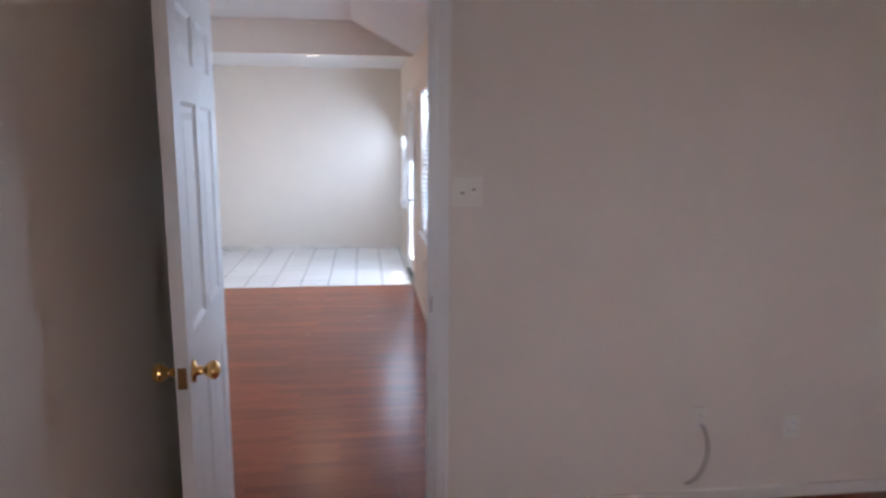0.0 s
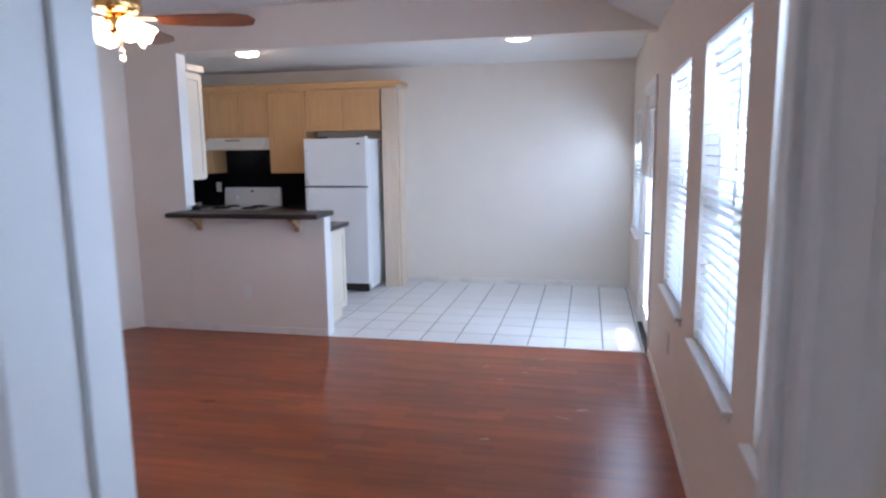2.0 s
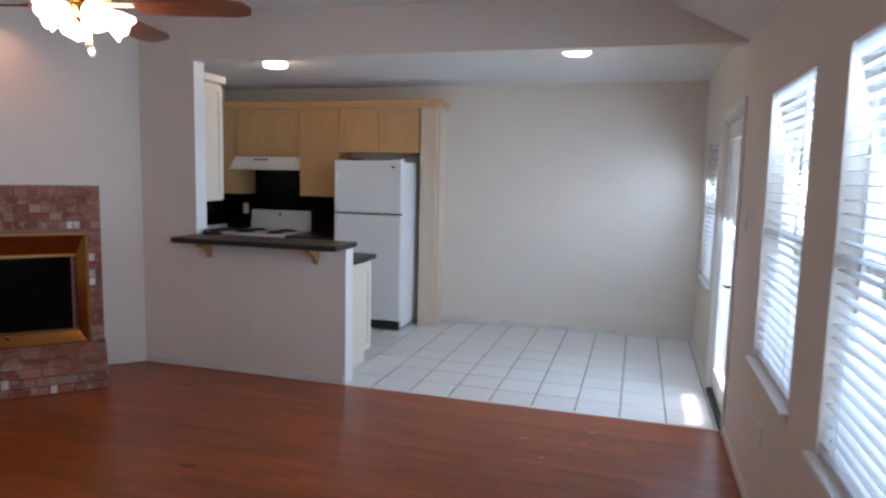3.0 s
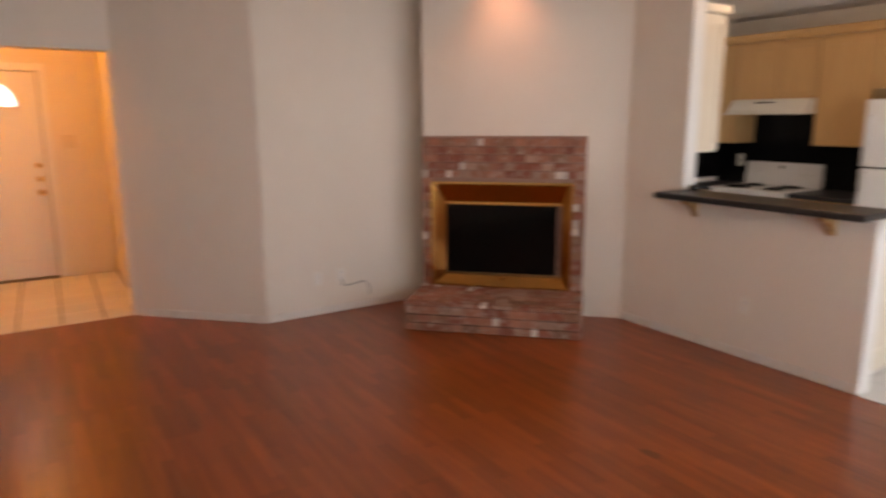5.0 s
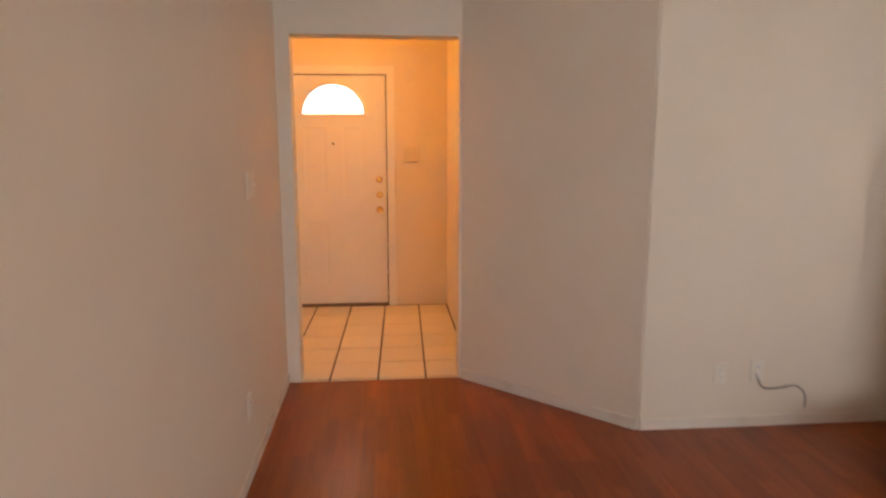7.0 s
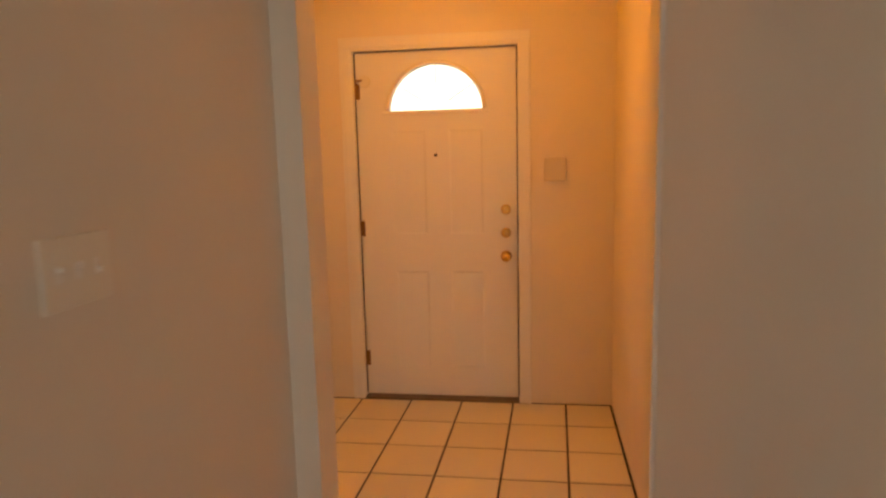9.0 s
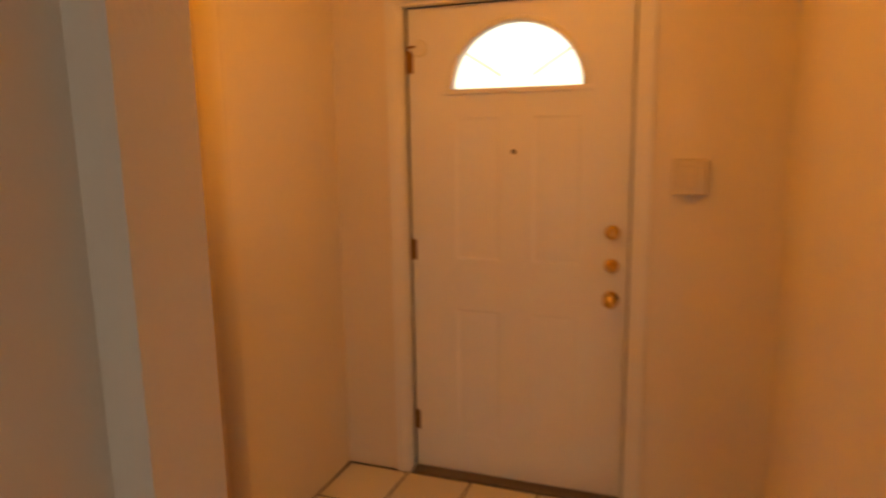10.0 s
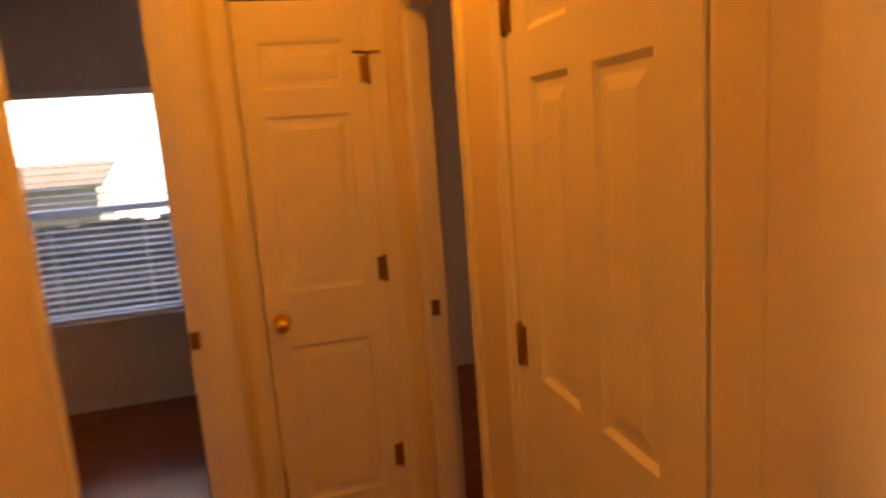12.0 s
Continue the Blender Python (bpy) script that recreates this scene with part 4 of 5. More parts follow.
frame_door(c, KY + 0.135, 8.955, -1.384, 0.10, 0.85, M_CREAM, 1, 0.06, "y")
solid("worktop", boxed(-3.3, KY + 0.124, 0.866, -1.335, 9.0, 0.905, 0.005), M_COUNTER, "charcoal laminate worktop with rounded edge", "worktop")
solid("outlet", boxed(-3.72, BY - 0.019, 1.08, -3.65, BY - 0.0125, 1.20, 0.002), M_PLATE, "small outlet plate on the backsplash", "outlet")

# range
rg = thing("range", "white electric range with four coil burners", "stove")
RX0, RX1 = -3.58, -2.82
part("body", boxed(RX0, 10.02, 0.02, RX1, 10.63, 0.895, 0.006), M_WHITE, rg)
part("cooktop", boxed(RX0 - 0.002, 10.0, 0.896, RX1 + 0.002, 10.635, 0.912, 0.004), M_WHITE, rg)
part("oven_door", boxed(RX0 + 0.01, 9.99, 0.22, RX1 - 0.01, 10.019, 0.80, 0.006), M_WHITE, rg)
part("oven_window", boxed(RX0 + 0.14, 9.986, 0.36, RX1 - 0.14, 9.9895, 0.66), M_BLACK, rg)
part("oven_handle", tube(((RX0 + 0.06, 9.975, 0.765), (RX0 + 0.06, 9.95, 0.765), (RX1 - 0.06, 9.95, 0.765), (RX1 - 0.06, 9.975, 0.765)), 0.011), M_WHITE, rg)
part("drawer", boxed(RX0 + 0.01, 9.995, 0.04, RX1 - 0.01, 10.019, 0.205, 0.006), M_WHITE, rg)
bm = bmesh.new()
vs = [bm.verts.new(p) for x in (RX0, RX1) for p in ((x, 10.57, 0.9125), (x, 10.64, 0.9125), (x, 10.64, 1.135), (x, 10.60, 1.135))]
for f in ((0, 1, 2, 3), (7, 6, 5, 4), (0, 4, 5, 1), (1, 5, 6, 2), (2, 6, 7, 3), (3, 7, 4, 0)):
    bm.faces.new([vs[i] for i in f])
bmesh.ops.bevel(bm, geom=list(bm.edges), offset=0.008, segments=2, affect="EDGES")
bgd = part("backguard", bm, M_WHITE, rg)
part("emblem", turned(((0.016, 0), (0.016, -0.004), (0.01, -0.006)), "y", 16, ((RX0 + RX1) / 2, 10.594, 1.09)), M_DARKM, bgd, "small dark oval emblem")
for dx in (0.08, 0.17, 0.59, 0.68):
    part("dial", turned(((0.02, 0), (0.02, -0.012), (0.014, -0.02)), "y", 16, (RX0 + dx, 10.585, 1.02)), M_WHITE, bgd)
for bx, by, r in ((RX0 + 0.2, 10.17, 0.095), (RX1 - 0.2, 10.17, 0.075), (RX0 + 0.2, 10.43, 0.075), (RX1 - 0.2, 10.43, 0.095)):
    b = part("burner", turned(((r + 0.02, 0.912), (r + 0.02, 0.916), (r, 0.916), (r * 0.5, 0.914)), "z", 24, (bx, by, 0)), M_DARKM, rg, "dark coil burner in a drip pan")
    coil = [(bx + (0.02 + (r - 0.02) * i / 60) * math.cos(i * 0.42), by + (0.02 + (r - 0.02) * i / 60) * math.sin(i * 0.42), 0.924) for i in range(61)]
    part("coil", tube(coil, 0.005, 6), M_BLACK, b)

# hood
hd = thing("range_hood", "almond range hood with vent slots", "hood")
HX0, HX1 = -3.56, -2.80
bm = bmesh.new()
vs = [bm.verts.new(p) for x in (HX0, HX1) for p in ((x, 10.16, 1.60), (x, BY - 0.013, 1.60), (x, BY - 0.013, 1.738), (x, 10.24, 1.738), (x, 10.16, 1.635))]
bm.faces.new(vs[:5])
bm.faces.new(vs[5:][::-1])
for i in range(5):
    j = (i + 1) % 5
    bm.faces.new((vs[i], vs[5 + i], vs[5 + j], vs[j]))
bmesh.ops.bevel(bm, geom=list(bm.edges), offset=0.006, segments=2, affect="EDGES")
part("canopy", bm, M_HOODW, hd)
part("lip", boxed(HX0 - 0.004, 10.12, 1.597, HX1 + 0.004, 10.165, 1.612, 0.003), M_HOODW, hd)
part("vent_slot", boxed(HX0 + 0.26, 10.208, 1.700, HX0 + 0.44, 10.216, 1.712), M_DARKM, hd)

# refrigerator
rf = thing("refrigerator", "white top-freezer refrigerator between maple cabinets", "refrigerator")
X0, X1 = -2.20, -1.47
part("cabinet_body", boxed(X0 + 0.004, 10.0, 0.03, X1 - 0.002, 10.62, 1.70, 0.008), M_WHITE, rf)
fz = part("freezer_door", boxed(X0, 9.945, 1.185, X1, 9.994, 1.71, 0.014), M_WHITE, rf)
fd2 = part("fresh_food_door", boxed(X0, 9.945, 0.10, X1, 9.994, 1.172, 0.014), M_WHITE, rf)
part("gasket", boxed(X0 + 0.01, 9.9945, 0.11, X1 - 0.012, 9.9995, 1.70), M_DARKM, rf)
part("handle", tube(((X0 + 0.045, 9.945, 1.22), (X0 + 0.045, 9.905, 1.235), (X0 + 0.045, 9.90, 1.40), (X0 + 0.045, 9.912, 1.56), (X0 + 0.045, 9.946, 1.585)), 0.014), M_WHITE, fz)
part("handle", tube(((X0 + 0.045, 9.945, 1.14), (X0 + 0.045, 9.905, 1.125), (X0 + 0.045, 9.90, 0.90), (X0 + 0.045, 9.912, 0.70), (X0 + 0.045, 9.946, 0.67)), 0.014), M_WHITE, fd2)
part("toe_grille", boxed(X0 + 0.02, 9.97, 0.012, X1 - 0.02, 9.998, 0.092, 0.003), M_DARKM, rf, "dark toe grille")
part("hinge_cap", boxed(X1 - 0.09, 9.95, 1.711, X1 - 0.01, 10.05, 1.728, 0.004), M_WHITE, rf)
part("badge", boxed(X1 - 0.11, 9.943, 1.64, X1 - 0.07, 9.9452, 1.655), M_DARKM, fz, "small badge")
for x in (X0 + 0.06, X1 - 0.06):
    part("foot", turned(((0.02, 0.0), (0.02, 0.02), (0.012, 0.031)), "z", 12, (x, 10.05, 0)), M_BLACK, rf)

# ---- fireplace ----
fp = thing("fireplace", "corner brick fireplace with brass surround and raised hearth", "fireplace", pose(-3.72, 7.54, 0, 0, 0, 45))
# local: x along the face, -y into the room
part("mortar_bed", pierced(-0.652, 0.652, 0.0, 1.44, -0.022, -0.002, [(-0.50, 0.44, 0.26, 0.96)], "x"), M_MORTAR, fp)
part("hearth_core", boxed(-0.645, -0.585, 0.0, 0.645, -0.0225, 0.196), M_MORTAR, fp)
BH, JT = 0.0565, 0.007
brick_meshes = {}


def brick(ln, kind, ax):
    key = (round(ln, 3), kind, ax)
    if key not in brick_meshes:
        d = {"face": (ln, 0.028, BH), "top": (ln, BH + 0.04, 0.022), "end": (0.022, ln, BH)}[ax]
        brick_meshes[key] = finish("brick", boxed(-d[0] / 2, -d[1] / 2, -d[2] / 2, d[0] / 2, d[1] / 2, d[2] / 2, 0.004), M_BRICK[kind])
    return brick_meshes[key]


rb = random.Random(7)


def course(x0, x1, place, ax):
    """A run of bricks of mixed lengths between x0 and x1."""
    x = x0
    while x1 - x > 0.03:
        ln = rb.choice((0.045, 0.06, 0.08, 0.095, 0.125))
        if x1 - x - ln - JT < 0.05:
            ln = x1 - x
        k = rb.choices(range(5), (38, 24, 17, 15, 6))[0]
        if k == 4:
            ln = min(ln, 0.04)
        piece("brick", brick(ln, k, ax), fp, place(x + ln / 2))
        x += ln + JT


z = 0.222
while z + BH / 2 < 1.44:
    zz = z + BH / 2
    j = rb.uniform(-0.003, 0.003)
    runs = ((-0.65, 0.65),) if zz > 1.10 else ((-0.65, -0.570), (0.562, 0.65))
    for r0, r1 in runs:
        course(r0, r1, lambda x: pose(x, -0.028 + rb.uniform(-0.003, 0.003), zz, 0, 0, rb.uniform(-0.8, 0.8)), "face")
    z += BH + JT
for zc in (0.0325, 0.0985, 0.1640):
    course(-0.648, 0.648, lambda x: pose(x, -0.592 + rb.uniform(-0.003, 0.003), zc, 0, 0, 0), "face")
    for s in (-1, 1):
        course(-0.575, -0.03, lambda y: pose(s * 0.650, y, zc, 0, 0, 0), "end")
y = -0.605
while y < -0.05:
    course(-0.66, 0.66, lambda x: pose(x, y + 0.052, 0.2085 + rb.uniform(-0.002, 0.002)), "top")
    y += BH + 0.04 + JT
# brass surround: mitred, sloping inward
bm = bmesh.new()
o = (-0.567, 0.556, 0.224, 1.078)
i_ = (-0.452, 0.478, 0.318, 0.915)
rings = []
for (x0, x1, z0, z1), yy in (((o[0], o[1], o[2], o[3]), -0.030), ((o[0], o[1], o[2], o[3]), -0.062), ((o[0] + 0.016, o[1] - 0.016, o[2] + 0.01, o[3] - 0.016), -0.066), ((o[0] + 0.03, o[1] - 0.03, o[2] + 0.02, o[3] - 0.03), -0.056), (i_, -0.026), (i_, -0.004)):
    rings.append([bm.verts.new(p) for p in ((x0, yy, z0), (x1, yy, z0), (x1, yy, z1), (x0, yy, z1))])
for a, b in zip(rings, rings[1:]):
    for q in range(4):
        bm.faces.new((a[q], a[(q + 1) % 4], b[(q + 1) % 4], b[q]))
part("brass_surround", bm, M_SURROUND, fp, "polished brass surround, browned for its reflections")
# rim in the paler brass, so the edge reads as catching light
part("outer_rim", pierced(o[0] - 0.002, o[1] + 0.002, o[2] - 0.001, o[3] + 0.002, -0.071, -0.058, [(o[0] + 0.013, o[1] - 0.013, o[2] + 0.010, o[3] - 0.013)], "x"), M_BRASS, fp, "bright brass rim")
part("top_rail", boxed(i_[0], -0.036, i_[3] - 0.02, i_[1], -0.020, i_[3] + 0.004, 0.003), M_BRASS, fp, "bright brass rail")
part("smoked_glass", boxed(i_[0], -0.022, i_[2], i_[1], -0.014, i_[3] - 0.021), M_FIREGLASS, fp, "black glass fire screen")
part("bottom_rail", boxed(i_[0], -0.034, i_[2] - 0.004, i_[1], -0.012, i_[2] + 0.016, 0.003), M_HINGE, fp)
part("screen_pull", turned(((0.010, 0), (0.006, -0.012), (0.014, -0.024), (0.004, -0.03)), "y", 14, (0.01, -0.034, i_[2] - 0.012)), M_BRASS, fp, "small brass pull")

# ---- ceiling fan ----
FANX, FANY, FANZ = -1.37, 6.03, 2.215
fan = thing("ceiling_fan", "ceiling fan with cherry blades and four lit glass shades", "ceiling fan", pose(FANX, FANY, 0))
part("canopy", turned(((0.065, LIV_Z - 0.001), (0.065, LIV_Z - 0.03), (0.03, LIV_Z - 0.07), (0.014, LIV_Z - 0.075)), "z", 24), M_BRASS, fan)
part("downrod", turned(((0.012, LIV_Z - 0.07), (0.012, 2.36)), "z", 14), M_BRASS, fan)
part("motor_housing", turned(((0.03, 2.365), (0.085, 2.355), (0.115, 2.32), (0.115, 2.265), (0.09, 2.245), (0.06, 2.24)), "z", 32), M_BRASS, fan, "brass motor housing")
part("switch_housing", turned(((0.05, 2.24), (0.055, 2.21), (0.05, 2.17), (0.03, 2.15), (0.012, 2.14)), "z", 28), M_BRASS, fan)
for k in range(4):
    a = radians(15 + 90 * k)
    rot = Matrix.Rotation(a, 4, "Z") @ Matrix.Rotation(radians(-13), 4, "X")
    bm = bmesh.new()
    pts = [(0.20, -0.045), (0.36, -0.062), (0.58, -0.068), (0.645, -0.05), (0.665, 0), (0.645, 0.05), (0.58, 0.068), (0.36, 0.062), (0.20, 0.045)]
    lo = [bm.verts.new((x, y, -0.004)) for x, y in pts]
    hi = [bm.verts.new((x, y, 0.004)) for x, y in pts]
    bm.faces.new(lo[::-1])
    bm.faces.new(hi)
    for i in range(len(pts)):
        j = (i + 1) % len(pts)
        bm.faces.new((lo[i], lo[j], hi[j], hi[i]))
    bmesh.ops.transform(bm, matrix=Matrix.Translation((0, 0, FANZ)) @ rot, verts=bm.verts)
    bl = part("blade", bm, M_FAN, fan, "cherry-stained wooden blade")
    bm = boxed(0.09, -0.018, -0.010, 0.26, 0.018, -0.0045, 0.002)
    bmesh.ops.transform(bm, matrix=Matrix.Translation((0, 0, FANZ + 0.015)) @ rot, verts=bm.verts)
    part("blade_iron", bm, M_BRASS, bl, "brass blade bracket")
for k in range(4):
    a = radians(60 + 90 * k)
    tiltm = Matrix.Rotation(a, 4, "Z") @ Matrix.Translation((0.065, 0, 2.205)) @ Matrix.Rotation(radians(122), 4, "Y")
    bm = turned(((0.018, 0.0), (0.027, 0.018), (0.046, 0.048), (0.053, 0.075), (0.062, 0.102), (0.058, 0.102), (0.048, 0.075), (0.018, 0.027)), "z", 20)
    for v in bm.verts:
        r = math.hypot(v.co.x, v.co.y)
        if v.co.z > 0.09:
            v.co.z += 0.006 * math.cos(6 * math.atan2(v.co.y, v.co.x))
    bmesh.ops.transform(bm, matrix=tiltm, verts=bm.verts)
    sh = part("lamp_shade", bm, M_FANLAMP, fan, "lit frosted tulip glass shade")
    bm = tube(((0.0, 0, 0.0), (0.0, 0, -0.05)), 0.012)
    bmesh.ops.transform(bm, matrix=tiltm, verts=bm.verts)
    part("lamp_arm", bm, M_BRASS, sh)
for dx, dy, zb in ((0.03, -0.02, 2.08), (-0.005, 0.03, 2.055)):
    ch = part("pull_chain", tube(((dx, dy, 2.15), (dx, dy, zb)), 0.0018, 6), M_BRASS, fan)
    part("chain_fob", turned(((0.004, zb + 0.004), (0.012, zb - 0.006), (0.014, zb - 0.02), (0.006, zb - 0.032)), "z", 14, (dx, dy, 0)), M_PLATE, ch)


def flush_lamp(x, y, zc, mat, label, drop=0.0):
    l = thing("ceiling_lamp", label, "ceiling lamp", pose(x, y, 0), group="ceiling lamps")
    part("base", turned(((0.105, zc - 0.001), (0.105, zc - 0.008), (0.095, zc - 0.010)), "z", 32), M_TRIM, l)
    if drop:
        part("stem", turned(((0.008, zc - 0.009), (0.008, zc - drop - 0.009)), "z", 12), M_BRASS, l, "brass stem")
        zc -= drop
    part("diffuser", turned(((0.100, zc - 0.0105), (0.104, zc - 0.018), (0.100, zc - 0.042), (0.085, zc - 0.052), (0.01, zc - 0.055)), "z", 32), mat, l, "lit frosted glass drum")
    return l


flush_lamp(0.29, 8.80, KC_Z, M_FROST, "lit flush frosted ceiling lamp over the dining area")
flush_lamp(-2.28, 8.97, KC_Z, M_FROST, "lit flush frosted ceiling lamp over the kitchen")
# unseen lamps: foyer stem added to even the door's light, hall lamp assumed
flush_lamp(-6.25, 4.15, 2.44, M_FOYERLAMP, "lit foyer ceiling lamp, out of view, dropped on an added stem", drop=0.09)
flush_lamp(-5.92, 2.42, 2.44, M_HALLLAMP, "lit flush ceiling lamp, unseen, added to light the hall")
# recessed spot over the hearth, an added fill that brightens the chimney wall
rs = thing("recessed_light", "recessed ceiling spot added to brighten the hearth wall", "ceiling lamp", pose(-3.52, 7.34, 0))
part("trim_ring", turned(((0.085, LIV_Z - 0.0015), (0.085, LIV_Z - 0.008), (0.065, LIV_Z - 0.010), (0.06, LIV_Z - 0.002)), "z", 28), M_TRIM, rs)
spot = new("hearth_fill_spot", bpy.data.lights.new("hearth_fill_spot", "SPOT"))
spot.data.energy, spot.data.color, spot.data.spot_size, spot.data.spot_blend, spot.data.shadow_soft_size = 6.0, (1.0, 0.45, 0.26), radians(100), 1.0, 0.05
spot.matrix_world = look((-3.52, 7.34, LIV_Z - 0.02), (-3.70, 7.52, 2.1))

# ---- plates, cables and small fixtures ----


def plate(axis, a, z, plane, out, w, h, toggles, label, name="light_switch", group="switches and outlets"):
    p = thing(name, label, "outlet" if name == "outlet" else "switch", group=group)

    def b(a0, a1, z0, z1, d0, d1, bev):
        lo, hi = sorted((plane + out * d0, plane + out * d1))
        return boxed(*((a0, lo, z0, a1, hi, z1, bev) if axis == "x" else (lo, a0, z0, hi, a1, z1, bev)))

    part("plate", b(a - w / 2, a + w / 2, z - h / 2, z + h / 2, 0.0005, 0.007, 0.002), M_PLATE, p)
    n = toggles if toggles else 0
    for i in range(n):
        c = a + (i - (n - 1) / 2) * 0.046
        part("toggle_slot", b(c - 0.007, c + 0.007, z - 0.014, z + 0.014, 0.0055, 0.008, 0), M_TRIM, p)
        # toggles of a double plate take dark bronze to look shadowed
        part("toggle", b(c - 0.004, c + 0.004, z - 0.002 + (0.006 if i else -0.008), z + 0.008 + (0.004 if i else -0.008), 0.008, 0.019, 0.001), M_THRESH if n == 2 else M_PLATE, p)
    if name == "outlet":
        for dz in (-0.02, 0.02):
            s = part("socket", b(a - 0.015, a + 0.015, z + dz - 0.013, z + dz + 0.013, 0.0065, 0.0085, 0.002), M_TRIM, p)
            for dx in (-0.006, 0.006):
                part("slot", b(a + dx - 0.001, a + dx + 0.001, z + dz - 0.004, z + dz + 0.006, 0.0083, 0.0089, 0), M_BLACK, s)
    return p


plate("x", 1.225, 1.385, SY0, -1, 0.122, 0.118, 2, "ivory double toggle switch plate on the bedroom wall")
plate("x", -4.45, 1.30, SY1, 1, 0.165, 0.118, 3, "ivory triple switch plate beside the foyer opening")
plate("y", 7.87, 1.37, EX0, -1, 0.075, 0.118, 1, "ivory switch plate beside the patio door")
plate("x", -2.0, 0.36, KY, -1, 0.072, 0.116, 0, "ivory outlet on the half wall", "outlet")
plate("y", 7.02, 0.44, EX0, -1, 0.072, 0.116, 0, "ivory outlet under the windows", "outlet")
plate("x", -4.19, 0.33, SY1, 1, 0.072, 0.116, 0, "ivory outlet on the living room wall", "outlet")
plate("y", 6.45, 0.31, -4.485, 1, 0.072, 0.116, 0, "ivory cable plate on the wall by the hearth", "outlet")
plate("y", 6.25, 0.30, -4.485, 1, 0.072, 0.116, 0, "ivory outlet on the wall by the hearth", "outlet")
plate("x", 2.26, 0.39, SY0, -1, 0.072, 0.116, 0, "ivory cable plate on the bedroom wall", "outlet")
plate("x", 2.69, 0.34, SY0, -1, 0.072, 0.116, 0, "ivory outlet on the bedroom wall", "outlet")
plate("x", -2.55, 0.33, SY1, 1, 0.072, 0.116, 0, "ivory cable plate low on the living room wall", "outlet")


def cable(points, label):
    c = bpy.data.curves.new("cable", "CURVE")
    c.dimensions, c.bevel_depth, c.bevel_resolution = "3D", 0.0035, 2
    s = c.splines.new("BEZIER")
    s.bezier_points.add(len(points) - 1)
    for bp, p in zip(s.bezier_points, points):
        bp.co = p
        bp.handle_left_type = bp.handle_right_type = "AUTO"
    c.materials.append(M_CABLE)
    return tagged(new("coaxial_cable", c), label, "cable")


cable(((-4.477, 6.45, 0.28), (-4.44, 6.46, 0.235), (-4.41, 6.54, 0.24), (-4.40, 6.62, 0.25), (-4.40, 6.67, 0.20), (-4.41, 6.68, 0.13)), "grey coaxial cable sticking out of the wall")
cable(((-2.55, 3.908, 0.30), (-2.57, 3.95, 0.235), (-2.72, 3.99, 0.205), (-2.84, 4.0, 0.19), (-2.88, 4.02, 0.12), (-2.86, 4.04, 0.06)), "grey coaxial cable hanging from its plate")
cable(((2.27, 3.772, 0.37), (2.28, 3.74, 0.31), (2.265, 3.73, 0.20), (2.22, 3.735, 0.13), (2.19, 3.74, 0.115)), "grey coaxial cable hanging from its plate")
M_CHIME = material("tan_chime_plastic", (0.68, 0.60, 0.49), 0.5, var=0.05, bump=0)
ch = thing("door_chime", "tan door chime box on the foyer wall", "chime")
part("box_body", boxed(FX + 0.001, 4.685, 1.30, FX + 0.035, 4.805, 1.43, 0.006), M_CHIME, ch)
part("grille", boxed(FX + 0.0345, 4.70, 1.325, FX + 0.038, 4.765, 1.405, 0.002), M_CHIME, ch)
sd = thing("alarm_sensor", "small white motion sensor high on the wall", "sensor")
part("sensor_body", boxed(-4.29, SY1 + 0.001, 2.27, -4.23, SY1 + 0.05, 2.37, 0.012), M_PLATE, sd)
part("sensor_lens", boxed(-4.285, SY1 + 0.05, 2.285, -4.235, SY1 + 0.056, 2.32, 0.002), M_TRIM, sd)
cu = thing("small_container", "small black container on the charcoal bar", "container")
part("container_body", turned(((0.03, 1.073), (0.035, 1.08), (0.034, 1.10), (0.02, 1.112)), "z", 16, (-2.5, 8.30, 0)), M_BLACK, cu)

# ---- outdoors ----


def fence(name, axis, a0, a1, at, label):
    f = thing(name, label, "fence")
    meshes = []
    for k in range(3):
        bm = bmesh.new()
        box(bm, 0, -0.009, 0, 0.135, 0.009, 1.02 + 0.02 * k, 0.002)
        meshes.append(finish("board", bm, M_FENCE))
    rf_ = random.Random(3)
    n = int((a1 - a0) / 0.1362)
    for i in range(n):
        a = a0 + i * 0.1362
        z = -0.2 + rf_.uniform(-0.02, 0.02)
        piece("board", meshes[rf_.randrange(3)], f, pose(a, at, z) if axis == "x" else pose(at, a, z, 0, 0, 90))
    for z in (0.0, 0.55):
        part("rail", boxed(*((a0, at + 0.011, z, a1, at + 0.05, z + 0.09) if axis == "x" else (at + 0.011, a0, z, at + 0.05, a1, z + 0.09))), M_FENCE, f)
    return f


fence("fence", "x", -9.0, 1.0, -4.2, "weathered grey board fence behind the house, darkened as if shaded")
fence("fence", "y", 0.0, 14.0, 7.5, "weathered grey board fence beside the patio, darkened as if shaded")

# low shed beyond the fence
shed = thing("garden_shed", "low pale-sided shed with a brown shingled roof beyond the fence", "shed")
part("wall", boxed(-3.2, -9.0, -0.2, 2.0, -7.9, 1.13), M_SIDING, shed)
bm = bmesh.new()
v = [bm.verts.new((x, y, z)) for x in (-3.35, 2.15) for y, z in ((-7.7, 1.10), (-9.05, 1.46), (-9.05, 1.50), (-7.7, 1.14))]
for q in ((0, 1, 2, 3), (7, 6, 5, 4), (0, 4, 5, 1), (1, 5, 6, 2), (2, 6, 7, 3), (3, 7, 4, 0)):
    bm.faces.new([v[k] for k in q])
part("roof", bm, M_ROOF, shed, "brown shingled lean-to roof")

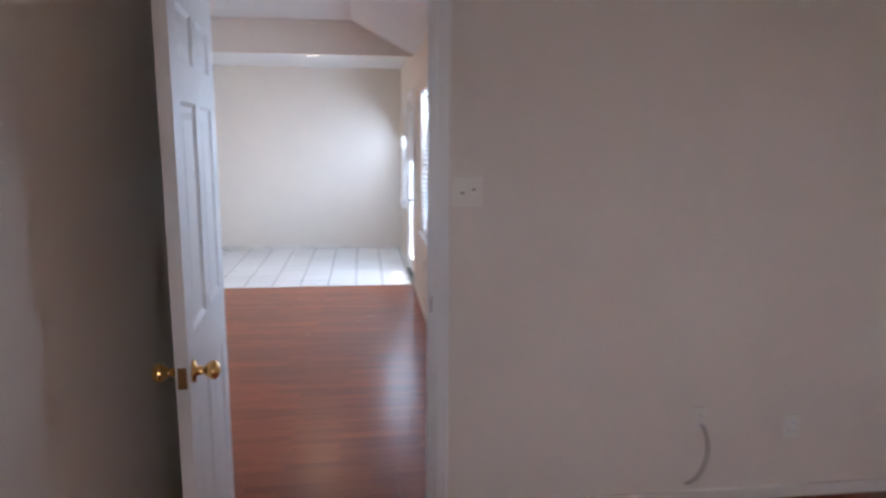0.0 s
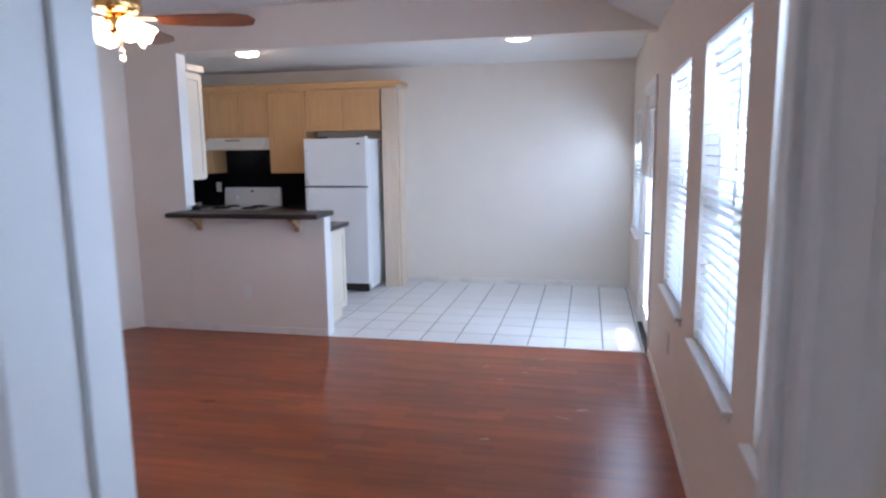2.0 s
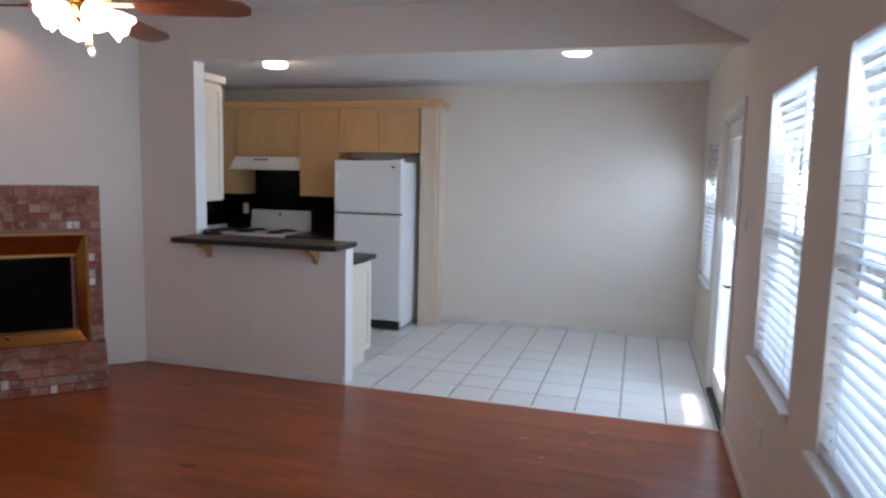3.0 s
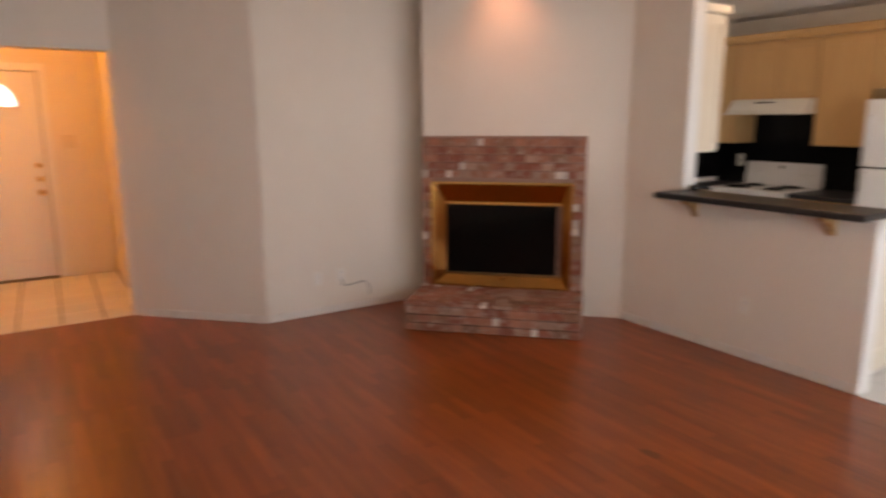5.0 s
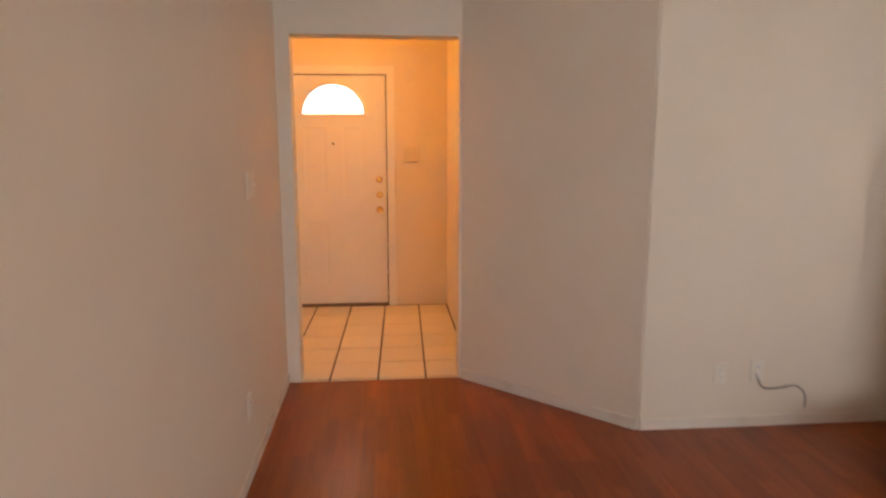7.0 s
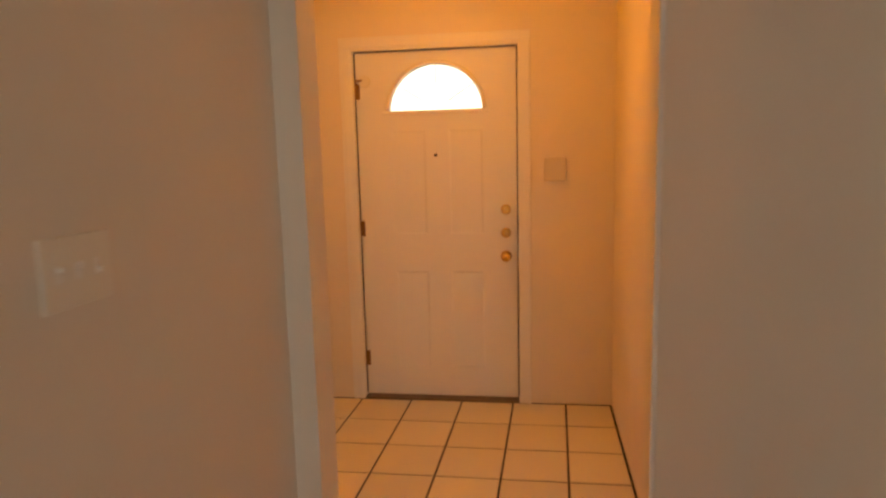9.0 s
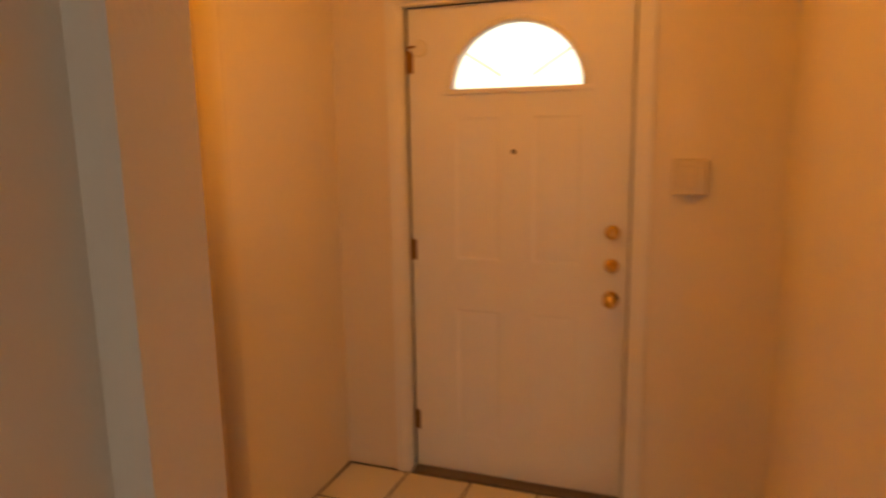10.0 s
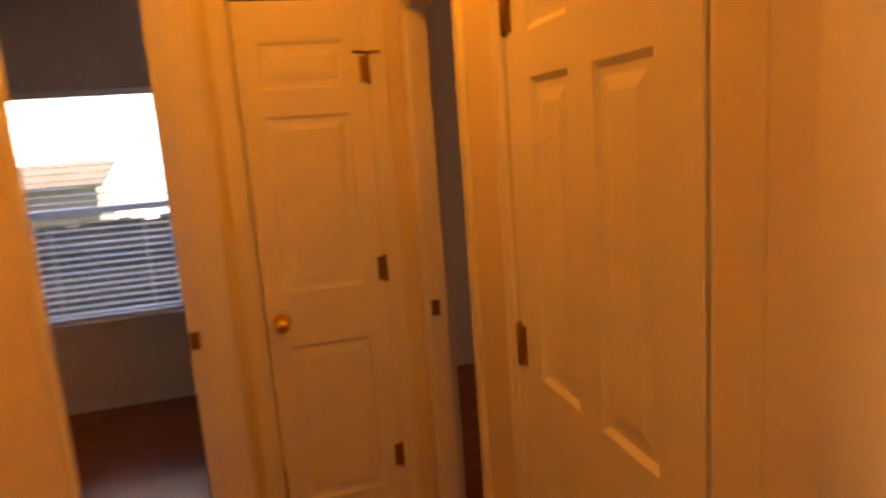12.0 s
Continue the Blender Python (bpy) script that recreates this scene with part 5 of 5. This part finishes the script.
# added emissive panel: whitens the back bedroom window's view and lights the room
solid("backdrop", boxed(-14, -9.2, -0.2, 4, -9.1, 6), M_BACKDROP_GLOW, "glowing white panel added beyond the fence to whiten the window view", "backdrop", kind="structure")


def tree(x, y, h, seed):
    r = random.Random(seed)
    t = thing("tree", "leafy garden tree behind the fence", "tree", pose(x, y, -0.2), group="garden trees")
    bm = tube(((0, 0, 0), (0.05, 0.03, h * 0.25), (0.02, -0.05, h * 0.5), (0.1, 0.05, h * 0.8)), 0.1, 10)
    for v in bm.verts:
        k = 1 - 0.65 * v.co.z / h
        v.co.x, v.co.y = v.co.x * k, v.co.y * k
    part("trunk", bm, M_BARK, t)
    for k in range(5):
        a = r.uniform(0, 6.28)
        z = h * r.uniform(0.35, 0.7)
        part("limb", tube(((0, 0, z), (0.5 * math.cos(a), 0.5 * math.sin(a), z + 0.35), (1.0 * math.cos(a), 1.0 * math.sin(a), z + 0.9)), 0.03, 6), M_BARK, t)
    bm = bmesh.new()
    for i in range(1500):
        a, u = r.uniform(0, 6.28), r.random() ** 0.5
        z = r.uniform(0.4, 1.05)
        rad = h * 0.33 * math.sin(math.pi * min(1, (z - 0.33) / 0.8)) * u + 0.15 * r.gauss(0, 1)
        c = Vector((rad * math.cos(a), rad * math.sin(a), z * h))
        q = Euler((r.uniform(0, 3), r.uniform(0, 3), r.uniform(0, 3))).to_matrix()
        s = r.uniform(0.05, 0.11)
        bm.faces.new([bm.verts.new(c + q @ Vector(p) * s) for p in ((-1, 0, 0), (0, -0.5, 0.1), (1, 0, 0), (0, 0.5, 0.1))])
    me = bpy.data.meshes.new("crown")
    bm.to_mesh(me)
    bm.free()
    me.materials.append(M_LEAF)
    piece("crown", me, t)


tree(9.5, 6.0, 5.0, 1)
tree(10.5, 9.5, 6.0, 2)

# ---- pieces of the floors ----
board_mesh = {}


def board(ln, w):
    key = (round(ln, 3), round(w, 3))
    if key not in board_mesh:
        bm = bmesh.new()
        box(bm, 0, 0, -0.0105, ln, w, 0.0)
        board_mesh[key] = finish("plank", bm, M_WOOD)
    return board_mesh[key]


rw = random.Random(11)
W, L = 0.1965, 1.285
y = SY0
while y < KY - 0.01:
    w = min(W, KY - 0.006 - y) - 0.0005
    x = OX1 + 0.002
    first = rw.choice((0.35, 0.62, 0.9, 1.15))
    while x < EX0 - 0.005:
        ln = min(first or L, EX0 - 0.002 - x)
        first = 0
        piece("plank", board(ln - 0.0005, w), floor_living, pose(x, y, 0))
        x += ln
    y += W
solid("trim", boxed(-1.26, KY - 0.012, 0.0, EX0 - 0.012, KY + 0.010, 0.006, 0.002), M_TRIM, "thin white strip where the laminate meets the tiles", "trim", kind="structure")
tile_mesh = {}


def tile(sx, sy, mat, skew, g=0.0045):
    key = (round(sx, 3), round(sy, 3), mat.name)
    if key not in tile_mesh:
        bm = bmesh.new()
        c = 0.002
        lo = [bm.verts.new(p) for p in ((g, g, -0.006), (sx - g, g, -0.006), (sx - g, sy - g, -0.006), (g, sy - g, -0.006))]
        a = [bm.verts.new(p) for p in ((g, g, -0.0015), (sx - g, g, -0.0015), (sx - g, sy - g, -0.0015), (g, sy - g, -0.0015))]
        b = [bm.verts.new(p) for p in ((g + c, g + c, 0), (sx - g - c, g + c, 0), (sx - g - c, sy - g - c, 0), (g + c, sy - g - c, 0))]
        for r0, r1 in ((lo, a), (a, b)):
            for i in range(4):
                bm.faces.new((r0[i], r0[(i + 1) % 4], r1[(i + 1) % 4], r1[i]))
        bm.faces.new(b)
        for v in bm.verts:
            v.co.y += skew * v.co.x
        tile_mesh[key] = finish("tile", bm, mat)
    return tile_mesh[key]


def tiles(parent, x0, x1, y0, y1, lx, ly, p, mat, skew=0.0):
    """Square tiles of pitch p with joints at lx and ly, cut at the edges; skew: drift in y along x."""
    xs = [x0] + [lx + k * p for k in range(-60, 60) if x0 + 0.02 < lx + k * p < x1 - 0.02] + [x1]
    ys = [y0] + [ly + k * p for k in range(-60, 60) if y0 + 0.02 < ly + k * p < y1 - 0.02] + [y1]
    for xa, xb in zip(xs, xs[1:]):
        for ya, yb in zip(ys, ys[1:]):
            piece("tile", tile(xb - xa, yb - ya, mat, skew, 0.0055 if skew else 0.0045), parent, pose(xa, ya + skew * (xa - x0), rw.uniform(-0.0006, 0.0006)))


tiles(floor_dining, -3.95, EX0, KY + 0.011, BY, 0.43, KY + 0.298, 0.298, M_TILE)
tiles(floor_foyer, FX + 0.007, OX1 - 0.003, 3.295, 5.12, -5.975, 4.20, 0.305, M_TILE2, -0.026)

solid("trim", boxed(FX + 0.001, 5.058, -0.004, OX0, 5.0695, 0.0015), M_GROUT2, "dark grout joint along the foyer wall", "trim", kind="structure")

# ---- wear on the laminate ----
M_SCRATCH = material("bare_scratch", (0.62, 0.50, 0.42), 0.6, var=0.3, scale=60, bump=0)
M_SCUFF = material("dark_scuff", (0.16, 0.05, 0.02), 0.45, var=0.3, scale=60, bump=0)
rs = random.Random(21)
for i, (sx, sy) in enumerate(((0.44, 7.61), (0.30, 7.43), (0.16, 7.66), (0.55, 7.90), (0.50, 7.70), (0.83, 6.97), (0.72, 6.87), (0.33, 6.47))):
    bm = bmesh.new()
    ln, wd = rs.uniform(0.05, 0.12), rs.uniform(0.004, 0.008)
    n = 6
    up = [bm.verts.new((ln * k / n, wd * math.sin(math.pi * k / n) * rs.uniform(0.4, 1), 0.0008)) for k in range(n + 1)]
    lo = [bm.verts.new((ln * k / n, -0.001 - wd * math.sin(math.pi * k / n) * rs.uniform(0.1, 0.6), 0.0008)) for k in range(n + 1)]
    for k in range(n):
        bm.faces.new((lo[k], lo[k + 1], up[k + 1], up[k]))
    solid("floor_scratch", bm, M_SCRATCH, "pale worn scratch in the red laminate floor", "scratch", kind="structure").matrix_world = pose(sx, sy, 0.0004, 0, 0, rs.uniform(-20, 60))
bm = bmesh.new()
bm.faces.new([bm.verts.new((0.07 * math.cos(a * 0.524) * rs.uniform(0.6, 1.1), 0.04 * math.sin(a * 0.524) * rs.uniform(0.6, 1.1), 0.0008)) for a in range(12)])
solid("floor_scuff", bm, M_SCUFF, "dark scuff mark on the red laminate floor", "scuff", kind="structure").matrix_world = pose(-1.47, 6.70, 0.0004)
